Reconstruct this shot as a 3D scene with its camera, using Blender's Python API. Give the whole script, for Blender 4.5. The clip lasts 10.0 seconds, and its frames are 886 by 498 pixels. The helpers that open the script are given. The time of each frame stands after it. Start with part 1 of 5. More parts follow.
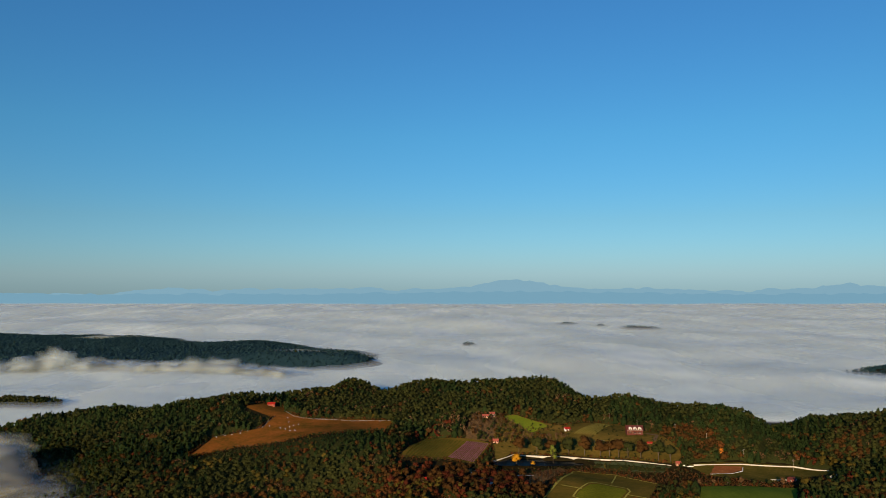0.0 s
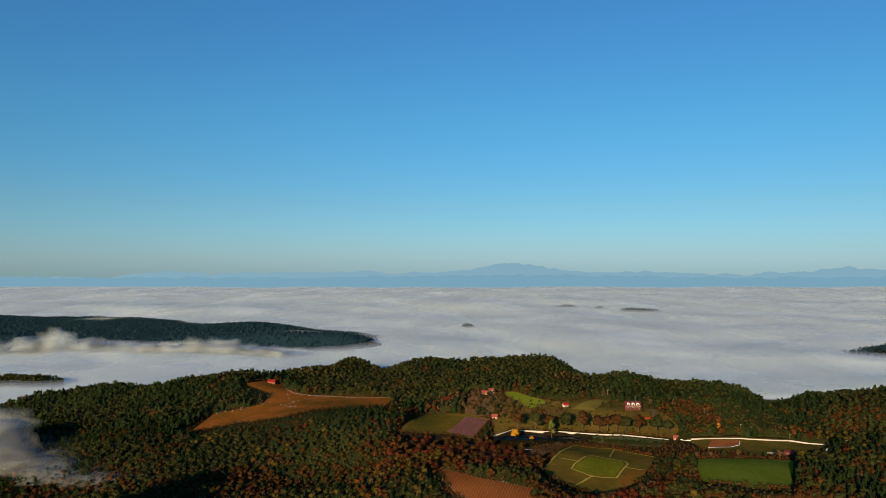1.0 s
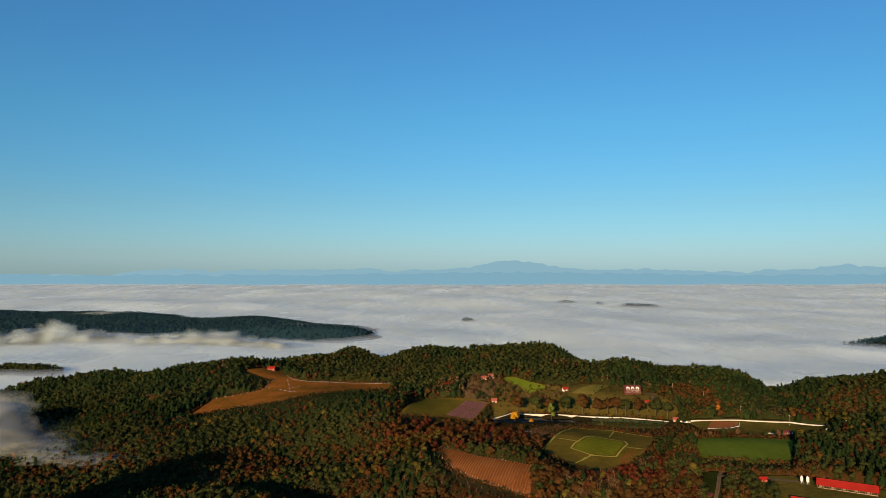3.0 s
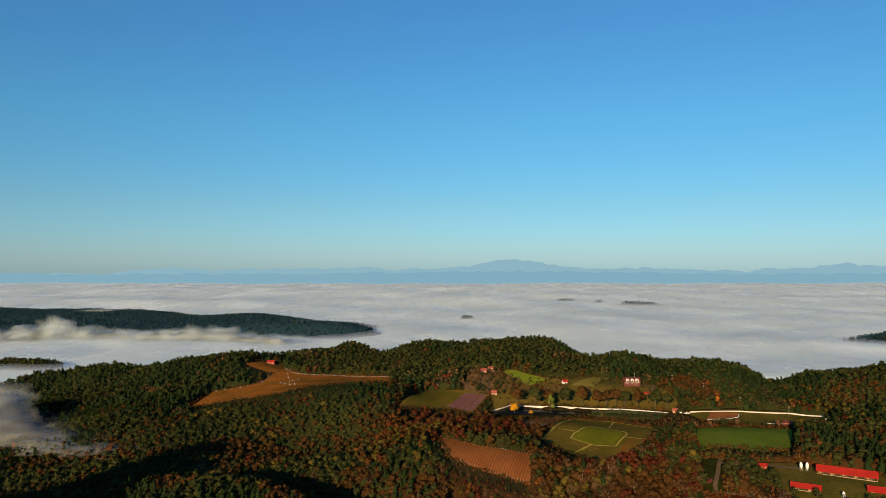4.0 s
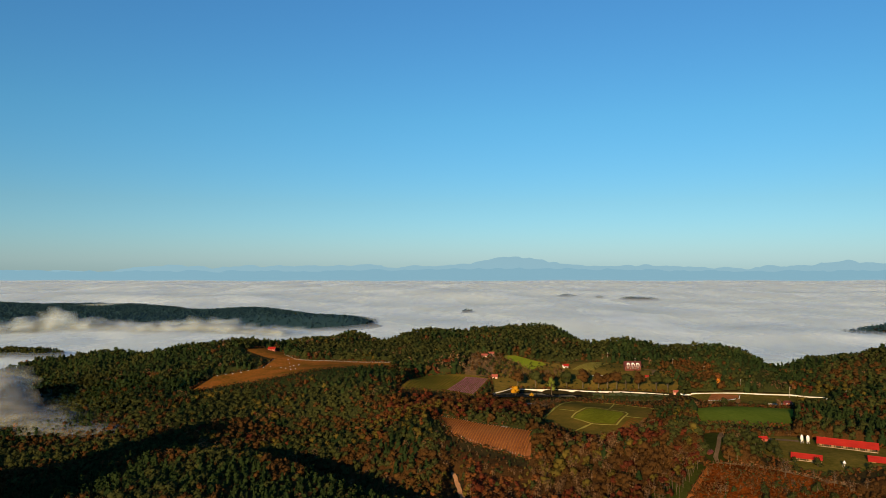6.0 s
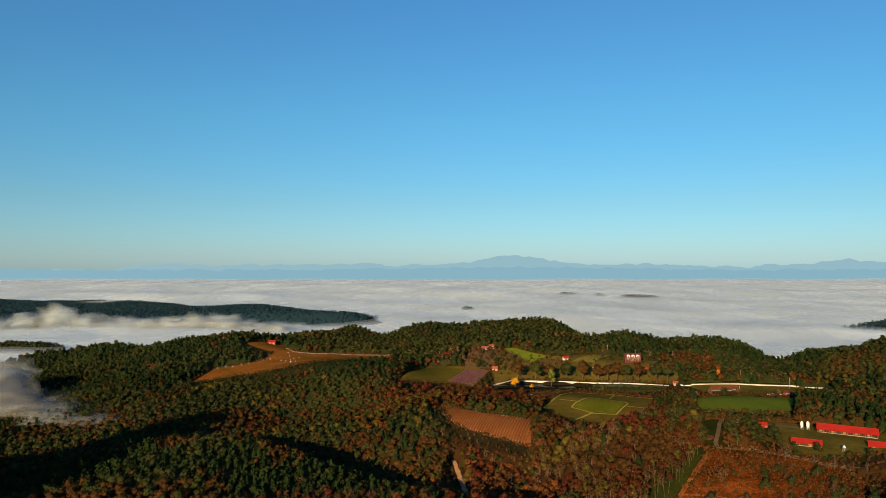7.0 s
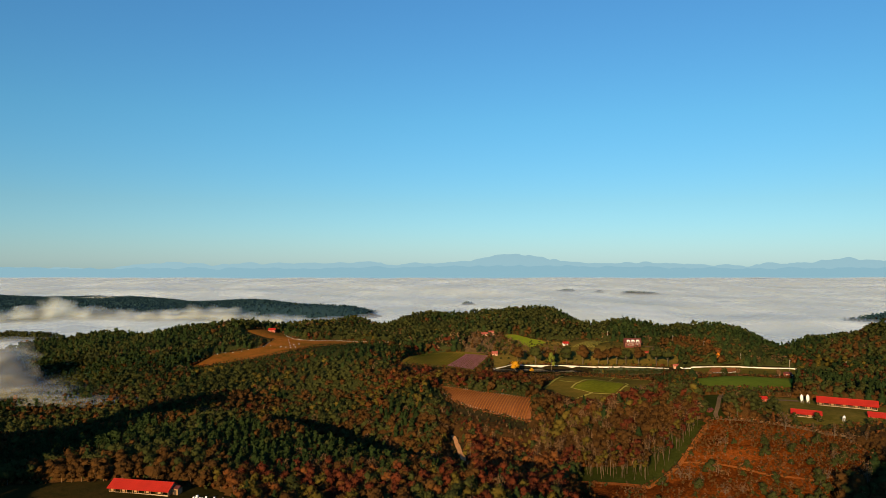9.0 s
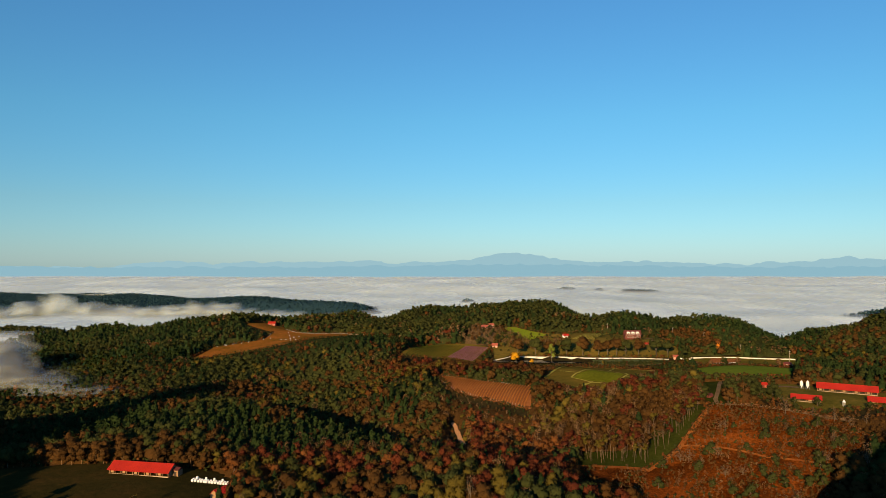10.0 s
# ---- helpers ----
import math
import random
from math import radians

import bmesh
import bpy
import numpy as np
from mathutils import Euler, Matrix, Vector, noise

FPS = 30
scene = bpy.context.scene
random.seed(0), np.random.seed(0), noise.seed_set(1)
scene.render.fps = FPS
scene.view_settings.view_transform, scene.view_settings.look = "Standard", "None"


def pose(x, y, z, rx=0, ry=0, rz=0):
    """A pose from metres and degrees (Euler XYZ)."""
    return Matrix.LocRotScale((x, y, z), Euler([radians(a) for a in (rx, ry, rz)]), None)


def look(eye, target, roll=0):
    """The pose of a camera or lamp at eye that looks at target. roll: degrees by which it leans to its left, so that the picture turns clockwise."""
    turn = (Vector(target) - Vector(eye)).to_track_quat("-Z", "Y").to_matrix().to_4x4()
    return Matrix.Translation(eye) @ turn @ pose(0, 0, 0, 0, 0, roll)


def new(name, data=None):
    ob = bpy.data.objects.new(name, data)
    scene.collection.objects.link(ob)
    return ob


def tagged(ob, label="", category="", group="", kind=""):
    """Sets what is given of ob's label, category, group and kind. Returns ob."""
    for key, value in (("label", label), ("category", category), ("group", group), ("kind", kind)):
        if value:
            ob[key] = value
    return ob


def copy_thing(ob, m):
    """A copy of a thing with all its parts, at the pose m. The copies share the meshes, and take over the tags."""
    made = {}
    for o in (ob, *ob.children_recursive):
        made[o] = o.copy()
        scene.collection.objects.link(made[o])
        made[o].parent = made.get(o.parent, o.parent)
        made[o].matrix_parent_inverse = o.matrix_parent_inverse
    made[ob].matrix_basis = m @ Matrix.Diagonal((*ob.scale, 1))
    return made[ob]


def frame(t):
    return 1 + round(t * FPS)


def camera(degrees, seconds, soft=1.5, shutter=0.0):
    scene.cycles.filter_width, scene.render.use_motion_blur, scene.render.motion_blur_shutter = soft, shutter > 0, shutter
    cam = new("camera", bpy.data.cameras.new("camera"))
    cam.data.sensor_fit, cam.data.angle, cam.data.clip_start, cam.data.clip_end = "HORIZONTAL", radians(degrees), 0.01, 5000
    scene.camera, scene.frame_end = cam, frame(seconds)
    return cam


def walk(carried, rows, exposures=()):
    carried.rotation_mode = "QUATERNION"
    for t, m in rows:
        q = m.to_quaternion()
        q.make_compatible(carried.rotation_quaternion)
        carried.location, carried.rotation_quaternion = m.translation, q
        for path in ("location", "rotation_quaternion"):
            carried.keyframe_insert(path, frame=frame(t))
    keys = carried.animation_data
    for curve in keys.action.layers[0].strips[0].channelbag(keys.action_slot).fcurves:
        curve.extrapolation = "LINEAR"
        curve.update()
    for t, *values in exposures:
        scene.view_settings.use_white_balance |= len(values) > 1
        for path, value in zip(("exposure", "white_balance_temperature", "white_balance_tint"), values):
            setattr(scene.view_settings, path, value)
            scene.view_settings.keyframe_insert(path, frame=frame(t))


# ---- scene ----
cam = camera(66, 10.0, soft=0.8)
PATH = [
    (0.0, pose(0, 0, 190.04, 92.228, 0, 0.041)),
    (0.2, pose(0, 0, 188.42, 92.228, 0, 0.039)),
    (0.4, pose(0, 0, 186.81, 92.228, 0, 0.037)),
    (0.5, pose(0, 0, 186.00, 92.166, 0, 0.036)),
    (0.6, pose(0, 0, 185.20, 91.866, 0, 0.026)),
    (0.7, pose(0, 0, 184.39, 91.456, 0, 0.015)),
    (0.8, pose(0, 0, 183.59, 91.066, 0, 0.004)),
    (0.9, pose(0, 0, 182.79, 90.955, 0, -0.007)),
    (1.0, pose(0, 0, 181.98, 90.935, 0, -0.018)),
    (1.5, pose(0, 0, 177.98, 90.927, 0, -0.028)),
    (2.0, pose(0, 0, 173.99, 90.936, 0, -0.032)),
    (2.5, pose(0, 0, 170.02, 90.915, 0, -0.033)),
    (4.0, pose(0, 0, 158.13, 90.900, 0, -0.068)),
    (4.5, pose(0, 0, 154.18, 90.910, 0, -0.051)),
    (5.0, pose(0, 0, 150.22, 90.911, 0, -0.017)),
    (5.5, pose(0, 0, 146.27, 90.885, 0, -0.008)),
    (7.0, pose(0, 0, 134.34, 90.838, 0, 0.001)),
    (7.5, pose(0, 0, 130.33, 90.852, 0, 0.004)),
    (8.0, pose(0, 0, 126.31, 90.862, 0, 0.003)),
    (8.5, pose(0, 0, 122.27, 90.881, 0, -0.000)),
    (9.0, pose(0, 0, 118.21, 90.905, 0, 0.000)),
    (9.5, pose(0, 0, 114.12, 90.916, 0, 0.001)),
    (10.0, pose(0, 0, 110.00, 90.902, 0, -0.000)),
]
EXPOSURES = [(0.0, 0.22, 6550, 8), (3.0, 0.38, 6850, 8), (6.0, 0.48, 7100, 8), (10.0, 0.64, 7450, 8)]
walk(cam, PATH, EXPOSURES)

# ---- sky, sun ----
SUN_AZ, SUN_EL = radians(201), radians(14.5)   # compass bearing of the sun, clockwise from +y
world = bpy.data.worlds.new("sky")
scene.world = world
world.use_nodes = True
wn = world.node_tree
wn.nodes.clear()
w_out = wn.nodes.new("ShaderNodeOutputWorld")
w_bg = wn.nodes.new("ShaderNodeBackground")
w_sky = wn.nodes.new("ShaderNodeTexSky")
w_sky.sky_type = "NISHITA"
w_sky.sun_disc = False
w_sky.sun_elevation = SUN_EL
w_sky.sun_rotation = SUN_AZ
w_sky.altitude = 300
w_sky.air_density = 1.2
w_sky.dust_density = 0.0
w_sky.ozone_density = 10.0
w_bg.inputs["Strength"].default_value = 0.14
# the air's tint with height above the horizon
w_dir = wn.nodes.new("ShaderNodeTexCoord")
w_xyz = wn.nodes.new("ShaderNodeSeparateXYZ")
w_ramp = wn.nodes.new("ShaderNodeValToRGB")
for w_el, (w_at, w_col) in zip((*w_ramp.color_ramp.elements, w_ramp.color_ramp.elements.new(0.5), w_ramp.color_ramp.elements.new(0.6)), ((0.0, (0.71, 0.81, 0.85)), (0.40, (0.55, 0.90, 0.86)), (0.08, (0.93, 0.80, 0.67)), (0.2, (0.96, 0.91, 0.70)))):
    w_el.position, w_el.color = w_at, (*w_col, 1)
w_mul = wn.nodes.new("ShaderNodeMix")
w_mul.data_type, w_mul.blend_type = "RGBA", "MULTIPLY"
w_mul.inputs[0].default_value = 1.0
wn.links.new(w_dir.outputs["Generated"], w_xyz.inputs[0])
wn.links.new(w_xyz.outputs["Z"], w_ramp.inputs[0])
wn.links.new(w_sky.outputs[0], w_mul.inputs[6])
wn.links.new(w_ramp.outputs[0], w_mul.inputs[7])
wn.links.new(w_mul.outputs[2], w_bg.inputs[0])
wn.links.new(w_bg.outputs[0], w_out.inputs[0])
sun_data = bpy.data.lights.new("sun", "SUN")
sun_data.energy = 5.0
sun_data.angle = radians(0.5)
sun_data.color = (1.0, 0.73, 0.43)
sun = new("sun", sun_data)
sun_way = Vector((math.sin(SUN_AZ) * math.cos(SUN_EL), math.cos(SUN_AZ) * math.cos(SUN_EL), math.sin(SUN_EL)))
sun.matrix_world = look(sun_way * 400 + Vector((0, 0, 200)), (0, 0, 200))
scene.cycles.transparent_max_bounces = 24


# ---- materials ----
class Nodes:
    """A small builder for node materials."""

    def __init__(self, name, rough=0.9, spec=0.2):
        self.m = bpy.data.materials.new(name)
        self.m.use_nodes = True
        self.t = self.m.node_tree
        self.b = self.t.nodes["Principled BSDF"]
        self.out = self.t.nodes["Material Output"]
        self.b.inputs["Roughness"].default_value = rough
        self.b.inputs["Specular IOR Level"].default_value = spec

    def n(self, kind, **values):
        node = self.t.nodes.new("ShaderNode" + kind)
        for key, v in values.items():
            node.inputs[key.replace("_", " ")].default_value = v
        return node

    def l(self, a, b):
        self.t.links.new(a, b)

    def where(self, scale=(1, 1, 1), turn=0.0, local=False):
        c = self.n("TexCoord") if local else self.n("NewGeometry")
        mp = self.n("Mapping", Scale=scale, Rotation=(0, 0, turn))
        self.l(c.outputs["Object" if local else "Position"], mp.inputs[0])
        return mp.outputs[0]

    def noise(self, scale, detail=3.0, rough=0.55, vec=None):
        tex = self.n("TexNoise", Scale=scale, Detail=detail, Roughness=rough)
        self.l(vec if vec is not None else self.where(), tex.inputs["Vector"])
        return tex.outputs[0]

    def ramp(self, fac, stops):
        r = self.n("ValToRGB")
        e = r.color_ramp.elements
        while len(e) < len(stops):
            e.new(0.5)
        for el, (p, c) in zip(e, stops):
            el.position, el.color = p, (*c, 1)
        self.l(fac, r.inputs[0])
        return r.outputs[0]

    def mix(self, fac, a, b, how="MIX"):
        x = self.n("Mix")
        x.data_type, x.blend_type = "RGBA", how
        for s, v in ((x.inputs[0], fac), (x.inputs[6], a), (x.inputs[7], b)):
            if isinstance(v, bpy.types.NodeSocket):
                self.l(v, s)
            else:
                s.default_value = v if not isinstance(v, tuple) else (*v, 1)
        return x.outputs[2]

    def maths(self, op, a, b=0.0, c=0.0):
        x = self.n("Math")
        x.operation = op
        for s, v in zip(x.inputs, (a, b, c)):
            if isinstance(v, bpy.types.NodeSocket):
                self.l(v, s)
            else:
                s.default_value = v
        return x.outputs[0]

    def bump(self, h, strength=0.5, dist=0.1):
        b = self.n("Bump", Strength=strength, Distance=dist)
        self.l(h, b.inputs["Height"])
        self.l(b.outputs[0], self.b.inputs["Normal"])

    def colour(self, c):
        if isinstance(c, tuple):
            self.b.inputs["Base Color"].default_value = (*c, 1)
        else:
            self.l(c, self.b.inputs["Base Color"])
        return self


def leaf_material(name, dark, mid, light):
    """Foliage: tone by tree, by leaf clump, and in patches over the wood."""
    k = Nodes(name, 0.8, 0.0)
    isl = k.n("NewGeometry").outputs["Random Per Island"]
    tint = k.n("Attribute")
    tint.attribute_name = "tint"
    by_thing = k.n("ObjectInfo").outputs["Random"]
    patch = k.noise(0.016, 3.0)
    a = k.maths("MULTIPLY_ADD", isl, 0.20, k.maths("MULTIPLY", tint.outputs["Fac"], 0.14))
    b = k.maths("MULTIPLY_ADD", patch, 0.56, k.maths("MULTIPLY", by_thing, 0.04))
    fine = k.maths("MULTIPLY_ADD", k.noise(1.5, 3.0, 0.7), 0.46, -0.21)
    k.colour(k.ramp(k.maths("ADD", k.maths("ADD", a, b), fine), [(0.12, dark), (0.5, mid), (0.88, light)]))
    k.bump(k.noise(1.6, 3.0, 0.7), 0.8, 0.6)
    return k.m


def plain_material(name, colour, rough=0.8, vary=0.25, scale=1.0, bump=0.2, spec=0.2, metal=0.0):
    """A surface of one colour with grain and stains at two scales."""
    k = Nodes(name, rough, spec)
    g = k.noise(scale * 4, 4.0)
    s = k.noise(scale * 0.35, 2.0)
    f = k.maths("MULTIPLY_ADD", g, 0.5, k.maths("MULTIPLY", s, 0.5))
    lo = tuple(c * (1 - vary) for c in colour)
    hi = tuple(min(1, c * (1 + vary)) for c in colour)
    k.colour(k.ramp(f, [(0.3, lo), (0.7, hi)]))
    k.b.inputs["Metallic"].default_value = metal
    k.bump(g, bump, 0.05)
    return k.m


def soil_material(name, stops, fine=0.5, coarse=0.03, bump=0.6, turn=0.0, stretch=(1, 1, 1)):
    """Ground: colour by coarse patches and fine tufts."""
    k = Nodes(name, 0.95, 0.0)
    v = k.where(stretch, turn)
    a = k.noise(coarse, 4.0, 0.6, v)
    b = k.noise(fine, 4.0, 0.7, v)
    f = k.maths("MULTIPLY_ADD", a, 0.55, k.maths("MULTIPLY", b, 0.45))
    k.colour(k.ramp(f, stops))
    k.bump(b, bump, 0.6)
    return k.m


M_FLOOR = soil_material("forest_floor", [(0.3, (0.012, 0.011, 0.005)), (0.5, (0.028, 0.022, 0.009)), (0.7, (0.06, 0.036, 0.013))], 0.3, 0.02, 1.0)
LEAVES = {
    "conifer": leaf_material("conifer_needles", (0.0080, 0.0140, 0.0055), (0.0165, 0.0280, 0.0090), (0.036, 0.053, 0.0145)),
    # spruce: the blue of distance haze is mixed into the leaf colour
    "spruce": leaf_material("hazed_spruce_needles", (0.014, 0.036, 0.046), (0.019, 0.046, 0.056), (0.026, 0.057, 0.064)),
    "olive": leaf_material("olive_leaves", (0.0165, 0.0195, 0.0068), (0.033, 0.0375, 0.0112), (0.061, 0.062, 0.0165)),
    "brown": leaf_material("brown_leaves", (0.027, 0.0148, 0.0056), (0.059, 0.0290, 0.0093), (0.108, 0.050, 0.0134)),
    "red": leaf_material("red_leaves", (0.028, 0.0090, 0.0050), (0.072, 0.0190, 0.0090), (0.140, 0.034, 0.0135)),
    "orange": leaf_material("orange_leaves", (0.046, 0.0175, 0.0064), (0.106, 0.039, 0.0120), (0.175, 0.066, 0.0185)),
    "yellow": leaf_material("yellow_leaves", (0.036, 0.028, 0.0060), (0.076, 0.057, 0.0115), (0.130, 0.092, 0.018)),
    "bare": leaf_material("bare_twigs", (0.045, 0.025, 0.012), (0.120, 0.066, 0.030), (0.220, 0.128, 0.062)),
    "golden": leaf_material("golden_leaves", (0.16, 0.07, 0.006), (0.42, 0.20, 0.015), (0.6, 0.34, 0.03)),
    "flame": leaf_material("flame_leaves", (0.20, 0.06, 0.01), (0.48, 0.15, 0.02), (0.6, 0.24, 0.04)),
    "vine": leaf_material("vine_leaves", (0.26, 0.085, 0.016), (0.46, 0.155, 0.030), (0.58, 0.25, 0.06)),
    "mauve": leaf_material("mauve_shrubs", (0.12, 0.045, 0.055), (0.27, 0.11, 0.13), (0.40, 0.20, 0.23)),
    "lime": leaf_material("lime_leaves", (0.06, 0.075, 0.012), (0.13, 0.15, 0.025), (0.20, 0.21, 0.04)),
    "crop": leaf_material("green_crop", (0.03, 0.038, 0.005), (0.08, 0.09, 0.012), (0.13, 0.13, 0.02)),
}
M_PALEBARK = plain_material("pale_birch_bark", (0.115, 0.078, 0.045), 0.8, 0.3, 1.5, 0.4)
M_TWIG = plain_material("pale_twigs", (0.155, 0.09, 0.042), 0.85, 0.4, 1.5, 0.3)
M_BARK = plain_material("bark", (0.10, 0.075, 0.05), 0.9, 0.5, 1.5, 0.6)


def fog_material(name, cover, scale, colour=(0.80, 0.87, 0.81)):
    """Mist: white droplets, cover by broken streaks."""
    k = Nodes(name, 1.0, 0.0)
    k.colour(colour)
    tr = k.n("BsdfTransparent")
    mixer = k.n("MixShader")
    n1 = k.noise(0.0024 * scale, 3.0, 0.45, k.where((2.2, 0.9, 1.0)))
    n2 = k.noise(0.010 * scale, 3.0, 0.5)
    edge = k.n("Attribute")
    edge.attribute_name = "edge"
    f = k.maths("MULTIPLY_ADD", n1, 0.85, k.maths("MULTIPLY", n2, 0.15))
    r = k.n("MapRange")
    for key, v in (("From Min", 0.5 - 0.22), ("From Max", 0.5 + 0.16), ("To Min", cover * 0.15), ("To Max", cover)):
        r.inputs[key].default_value = v
    k.l(f, r.inputs[0])
    k.l(k.maths("MULTIPLY", r.outputs[0], edge.outputs["Fac"]), mixer.inputs[0])
    k.l(tr.outputs[0], mixer.inputs[1])
    k.l(k.b.outputs[0], mixer.inputs[2])
    k.l(mixer.outputs[0], k.out.inputs[0])
    return k.m


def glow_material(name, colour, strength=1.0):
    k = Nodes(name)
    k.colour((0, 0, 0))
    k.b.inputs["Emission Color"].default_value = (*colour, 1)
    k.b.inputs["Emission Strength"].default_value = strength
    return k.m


M_PASTURE = soil_material("dry_pasture", [(0.34, (0.0767, 0.0519, 0.0092)), (0.46, (0.1688, 0.0732, 0.0126)), (0.58, (0.2763, 0.0915, 0.0172)), (0.72, (0.3224, 0.1342, 0.0344))], 0.3, 0.035)
M_MEADOW = soil_material("rough_meadow", [(0.32, (0.055, 0.050, 0.0105)), (0.5, (0.120, 0.086, 0.0175)), (0.68, (0.205, 0.125, 0.0270))], 0.3, 0.03)
M_YARD = soil_material("short_yard_grass", [(0.32, (0.055, 0.050, 0.0090)), (0.5, (0.105, 0.082, 0.0145)), (0.68, (0.165, 0.112, 0.0220))], 0.4, 0.05)
M_GRASS = soil_material("green_grass", [(0.3, (0.085, 0.090, 0.008)), (0.5, (0.150, 0.150, 0.0128)), (0.7, (0.250, 0.215, 0.0184))], 0.4, 0.03, 0.4)
M_LAWN = soil_material("bright_lawn", [(0.3, (0.108, 0.1518, 0.0112)), (0.5, (0.18, 0.2208, 0.0176)), (0.7, (0.252, 0.2622, 0.0232))], 0.4, 0.03, 0.4)
M_BEDS = soil_material("dug_beds", [(0.3, (0.068, 0.054, 0.0100)), (0.5, (0.125, 0.090, 0.0150)), (0.7, (0.20, 0.118, 0.0210))], 0.6, 0.07)
M_PATH = soil_material("grass_path", [(0.3, (0.255, 0.225, 0.038)), (0.5, (0.360, 0.300, 0.053)), (0.7, (0.450, 0.360, 0.075))], 0.8, 0.06, 0.4)
M_BRACKEN = soil_material("bracken_clearing", [(0.34, (0.028, 0.0085, 0.0025)), (0.47, (0.072, 0.0190, 0.0042)), (0.58, (0.165, 0.041, 0.0075)), (0.70, (0.29, 0.082, 0.0180))], 0.8, 0.07, 1.0)
M_REDSOIL = soil_material("red_soil", [(0.3, (0.17, 0.062, 0.021)), (0.5, (0.29, 0.10, 0.032)), (0.7, (0.38, 0.15, 0.046))], 0.5, 0.05)
M_GULLY = soil_material("pale_gully_earth", [(0.3, (0.30, 0.13, 0.05)), (0.5, (0.46, 0.23, 0.10)), (0.7, (0.60, 0.36, 0.20))], 1.0, 0.1, 1.0)
M_VERGE = soil_material("orange_verge", [(0.3, (0.12, 0.034, 0.009)), (0.5, (0.22, 0.068, 0.016)), (0.7, (0.34, 0.13, 0.035))], 0.6, 0.06, 0.8)
M_EDGEGRASS = soil_material("dark_edge_grass", [(0.3, (0.017, 0.023, 0.005)), (0.5, (0.030, 0.037, 0.007)), (0.7, (0.05, 0.055, 0.011))], 0.6, 0.06, 0.8)
M_ORCHARD = soil_material("dry_orchard_grass", [(0.3, (0.075, 0.050, 0.018)), (0.5, (0.150, 0.090, 0.036)), (0.7, (0.235, 0.145, 0.066))], 0.5, 0.05)
M_FIELD = soil_material("green_field_grass", [(0.3, (0.075, 0.105, 0.011)), (0.5, (0.115, 0.150, 0.016)), (0.7, (0.165, 0.190, 0.022))], 0.5, 0.03, 0.5, 0.4, (1, 0.25, 1))
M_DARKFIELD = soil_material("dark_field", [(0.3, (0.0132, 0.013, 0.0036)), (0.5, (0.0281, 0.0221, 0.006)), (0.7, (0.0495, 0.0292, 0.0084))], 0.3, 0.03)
M_TRACK = soil_material("gravel_track", [(0.3, (0.1, 0.063, 0.0338)), (0.5, (0.16, 0.1035, 0.0525)), (0.7, (0.22, 0.144, 0.075))], 1.2, 0.1, 0.4)
M_LOTUS = soil_material("lotus_leaves", [(0.3, (0.030, 0.040, 0.018)), (0.5, (0.060, 0.075, 0.032)), (0.7, (0.095, 0.105, 0.05))], 0.9, 0.08, 0.8)
M_ROOF = plain_material("red_sheet_roof", (0.34, 0.020, 0.011), 0.6, 0.22, 0.5, 0.08, 0.12)
M_DARKROOF = plain_material("brown_red_roof", (0.10, 0.026, 0.020), 0.6, 0.2, 0.8, 0.1)
M_TIMBER = plain_material("weathered_timber", (0.30, 0.17, 0.085), 0.85, 0.3, 1.2, 0.3)
M_DARKTIMBER = plain_material("dark_red_timber", (0.12, 0.030, 0.022), 0.8, 0.25, 1.2, 0.3)
M_OLDWHITE = plain_material("weathered_white", (0.58, 0.55, 0.48), 0.8, 0.15, 0.8, 0.2)
M_WHITE = plain_material("white_paint", (0.78, 0.75, 0.70), 0.6, 0.08, 1.0, 0.1)
M_LOWWALL = plain_material("worn_low_wall", (0.34, 0.25, 0.17), 0.85, 0.3, 1.0, 0.3)
M_CONCRETE = plain_material("pale_concrete", (0.52, 0.48, 0.42), 0.85, 0.15, 0.8, 0.2)
M_WRAP = plain_material("white_bale_wrap", (0.80, 0.79, 0.77), 0.4, 0.06, 1.0, 0.2, 0.4)
# dark colour that stands in for the shade inside sheds and porch
M_INSIDE = plain_material("painted_inside_shade", (0.05, 0.035, 0.025), 0.9, 0.2, 1.0, 0.1)
M_STEEL = plain_material("galvanised_steel", (0.60, 0.60, 0.58), 0.4, 0.1, 1.0, 0.05, 0.4, 0.6)
M_BLUE = plain_material("blue_tarpaulin", (0.05, 0.10, 0.28), 0.5, 0.2, 1.0, 0.2)
M_PEACH = plain_material("peach_plaster", (0.55, 0.30, 0.20), 0.85, 0.15, 0.8, 0.15)
M_RUST = plain_material("rusty_red_roof", (0.32, 0.08, 0.05), 0.6, 0.2, 0.8, 0.1)
M_POLE = plain_material("grey_pole", (0.30, 0.26, 0.21), 0.8, 0.2, 1.0, 0.1)


def water_material():
    k = Nodes("pond_water", 0.12, 0.04)
    k.b.inputs["IOR"].default_value = 1.15
    k.colour((0.004, 0.008, 0.009))
    k.bump(k.noise(0.8, 3.0), 0.08, 0.1)
    return k.m


def glass_material():
    k = Nodes("window_glass", 0.05, 0.6)
    k.colour((0.02, 0.025, 0.03))
    return k.m


M_WATER, M_GLASS = water_material(), glass_material()


# ---- land ----
HILLS = []


def hill(x, y, r, h):
    HILLS.append((x, y, r, r, 0.0, h))


def ridge(x, y, along, across, turn, h):
    HILLS.append((x, y, along, across, radians(turn), h))


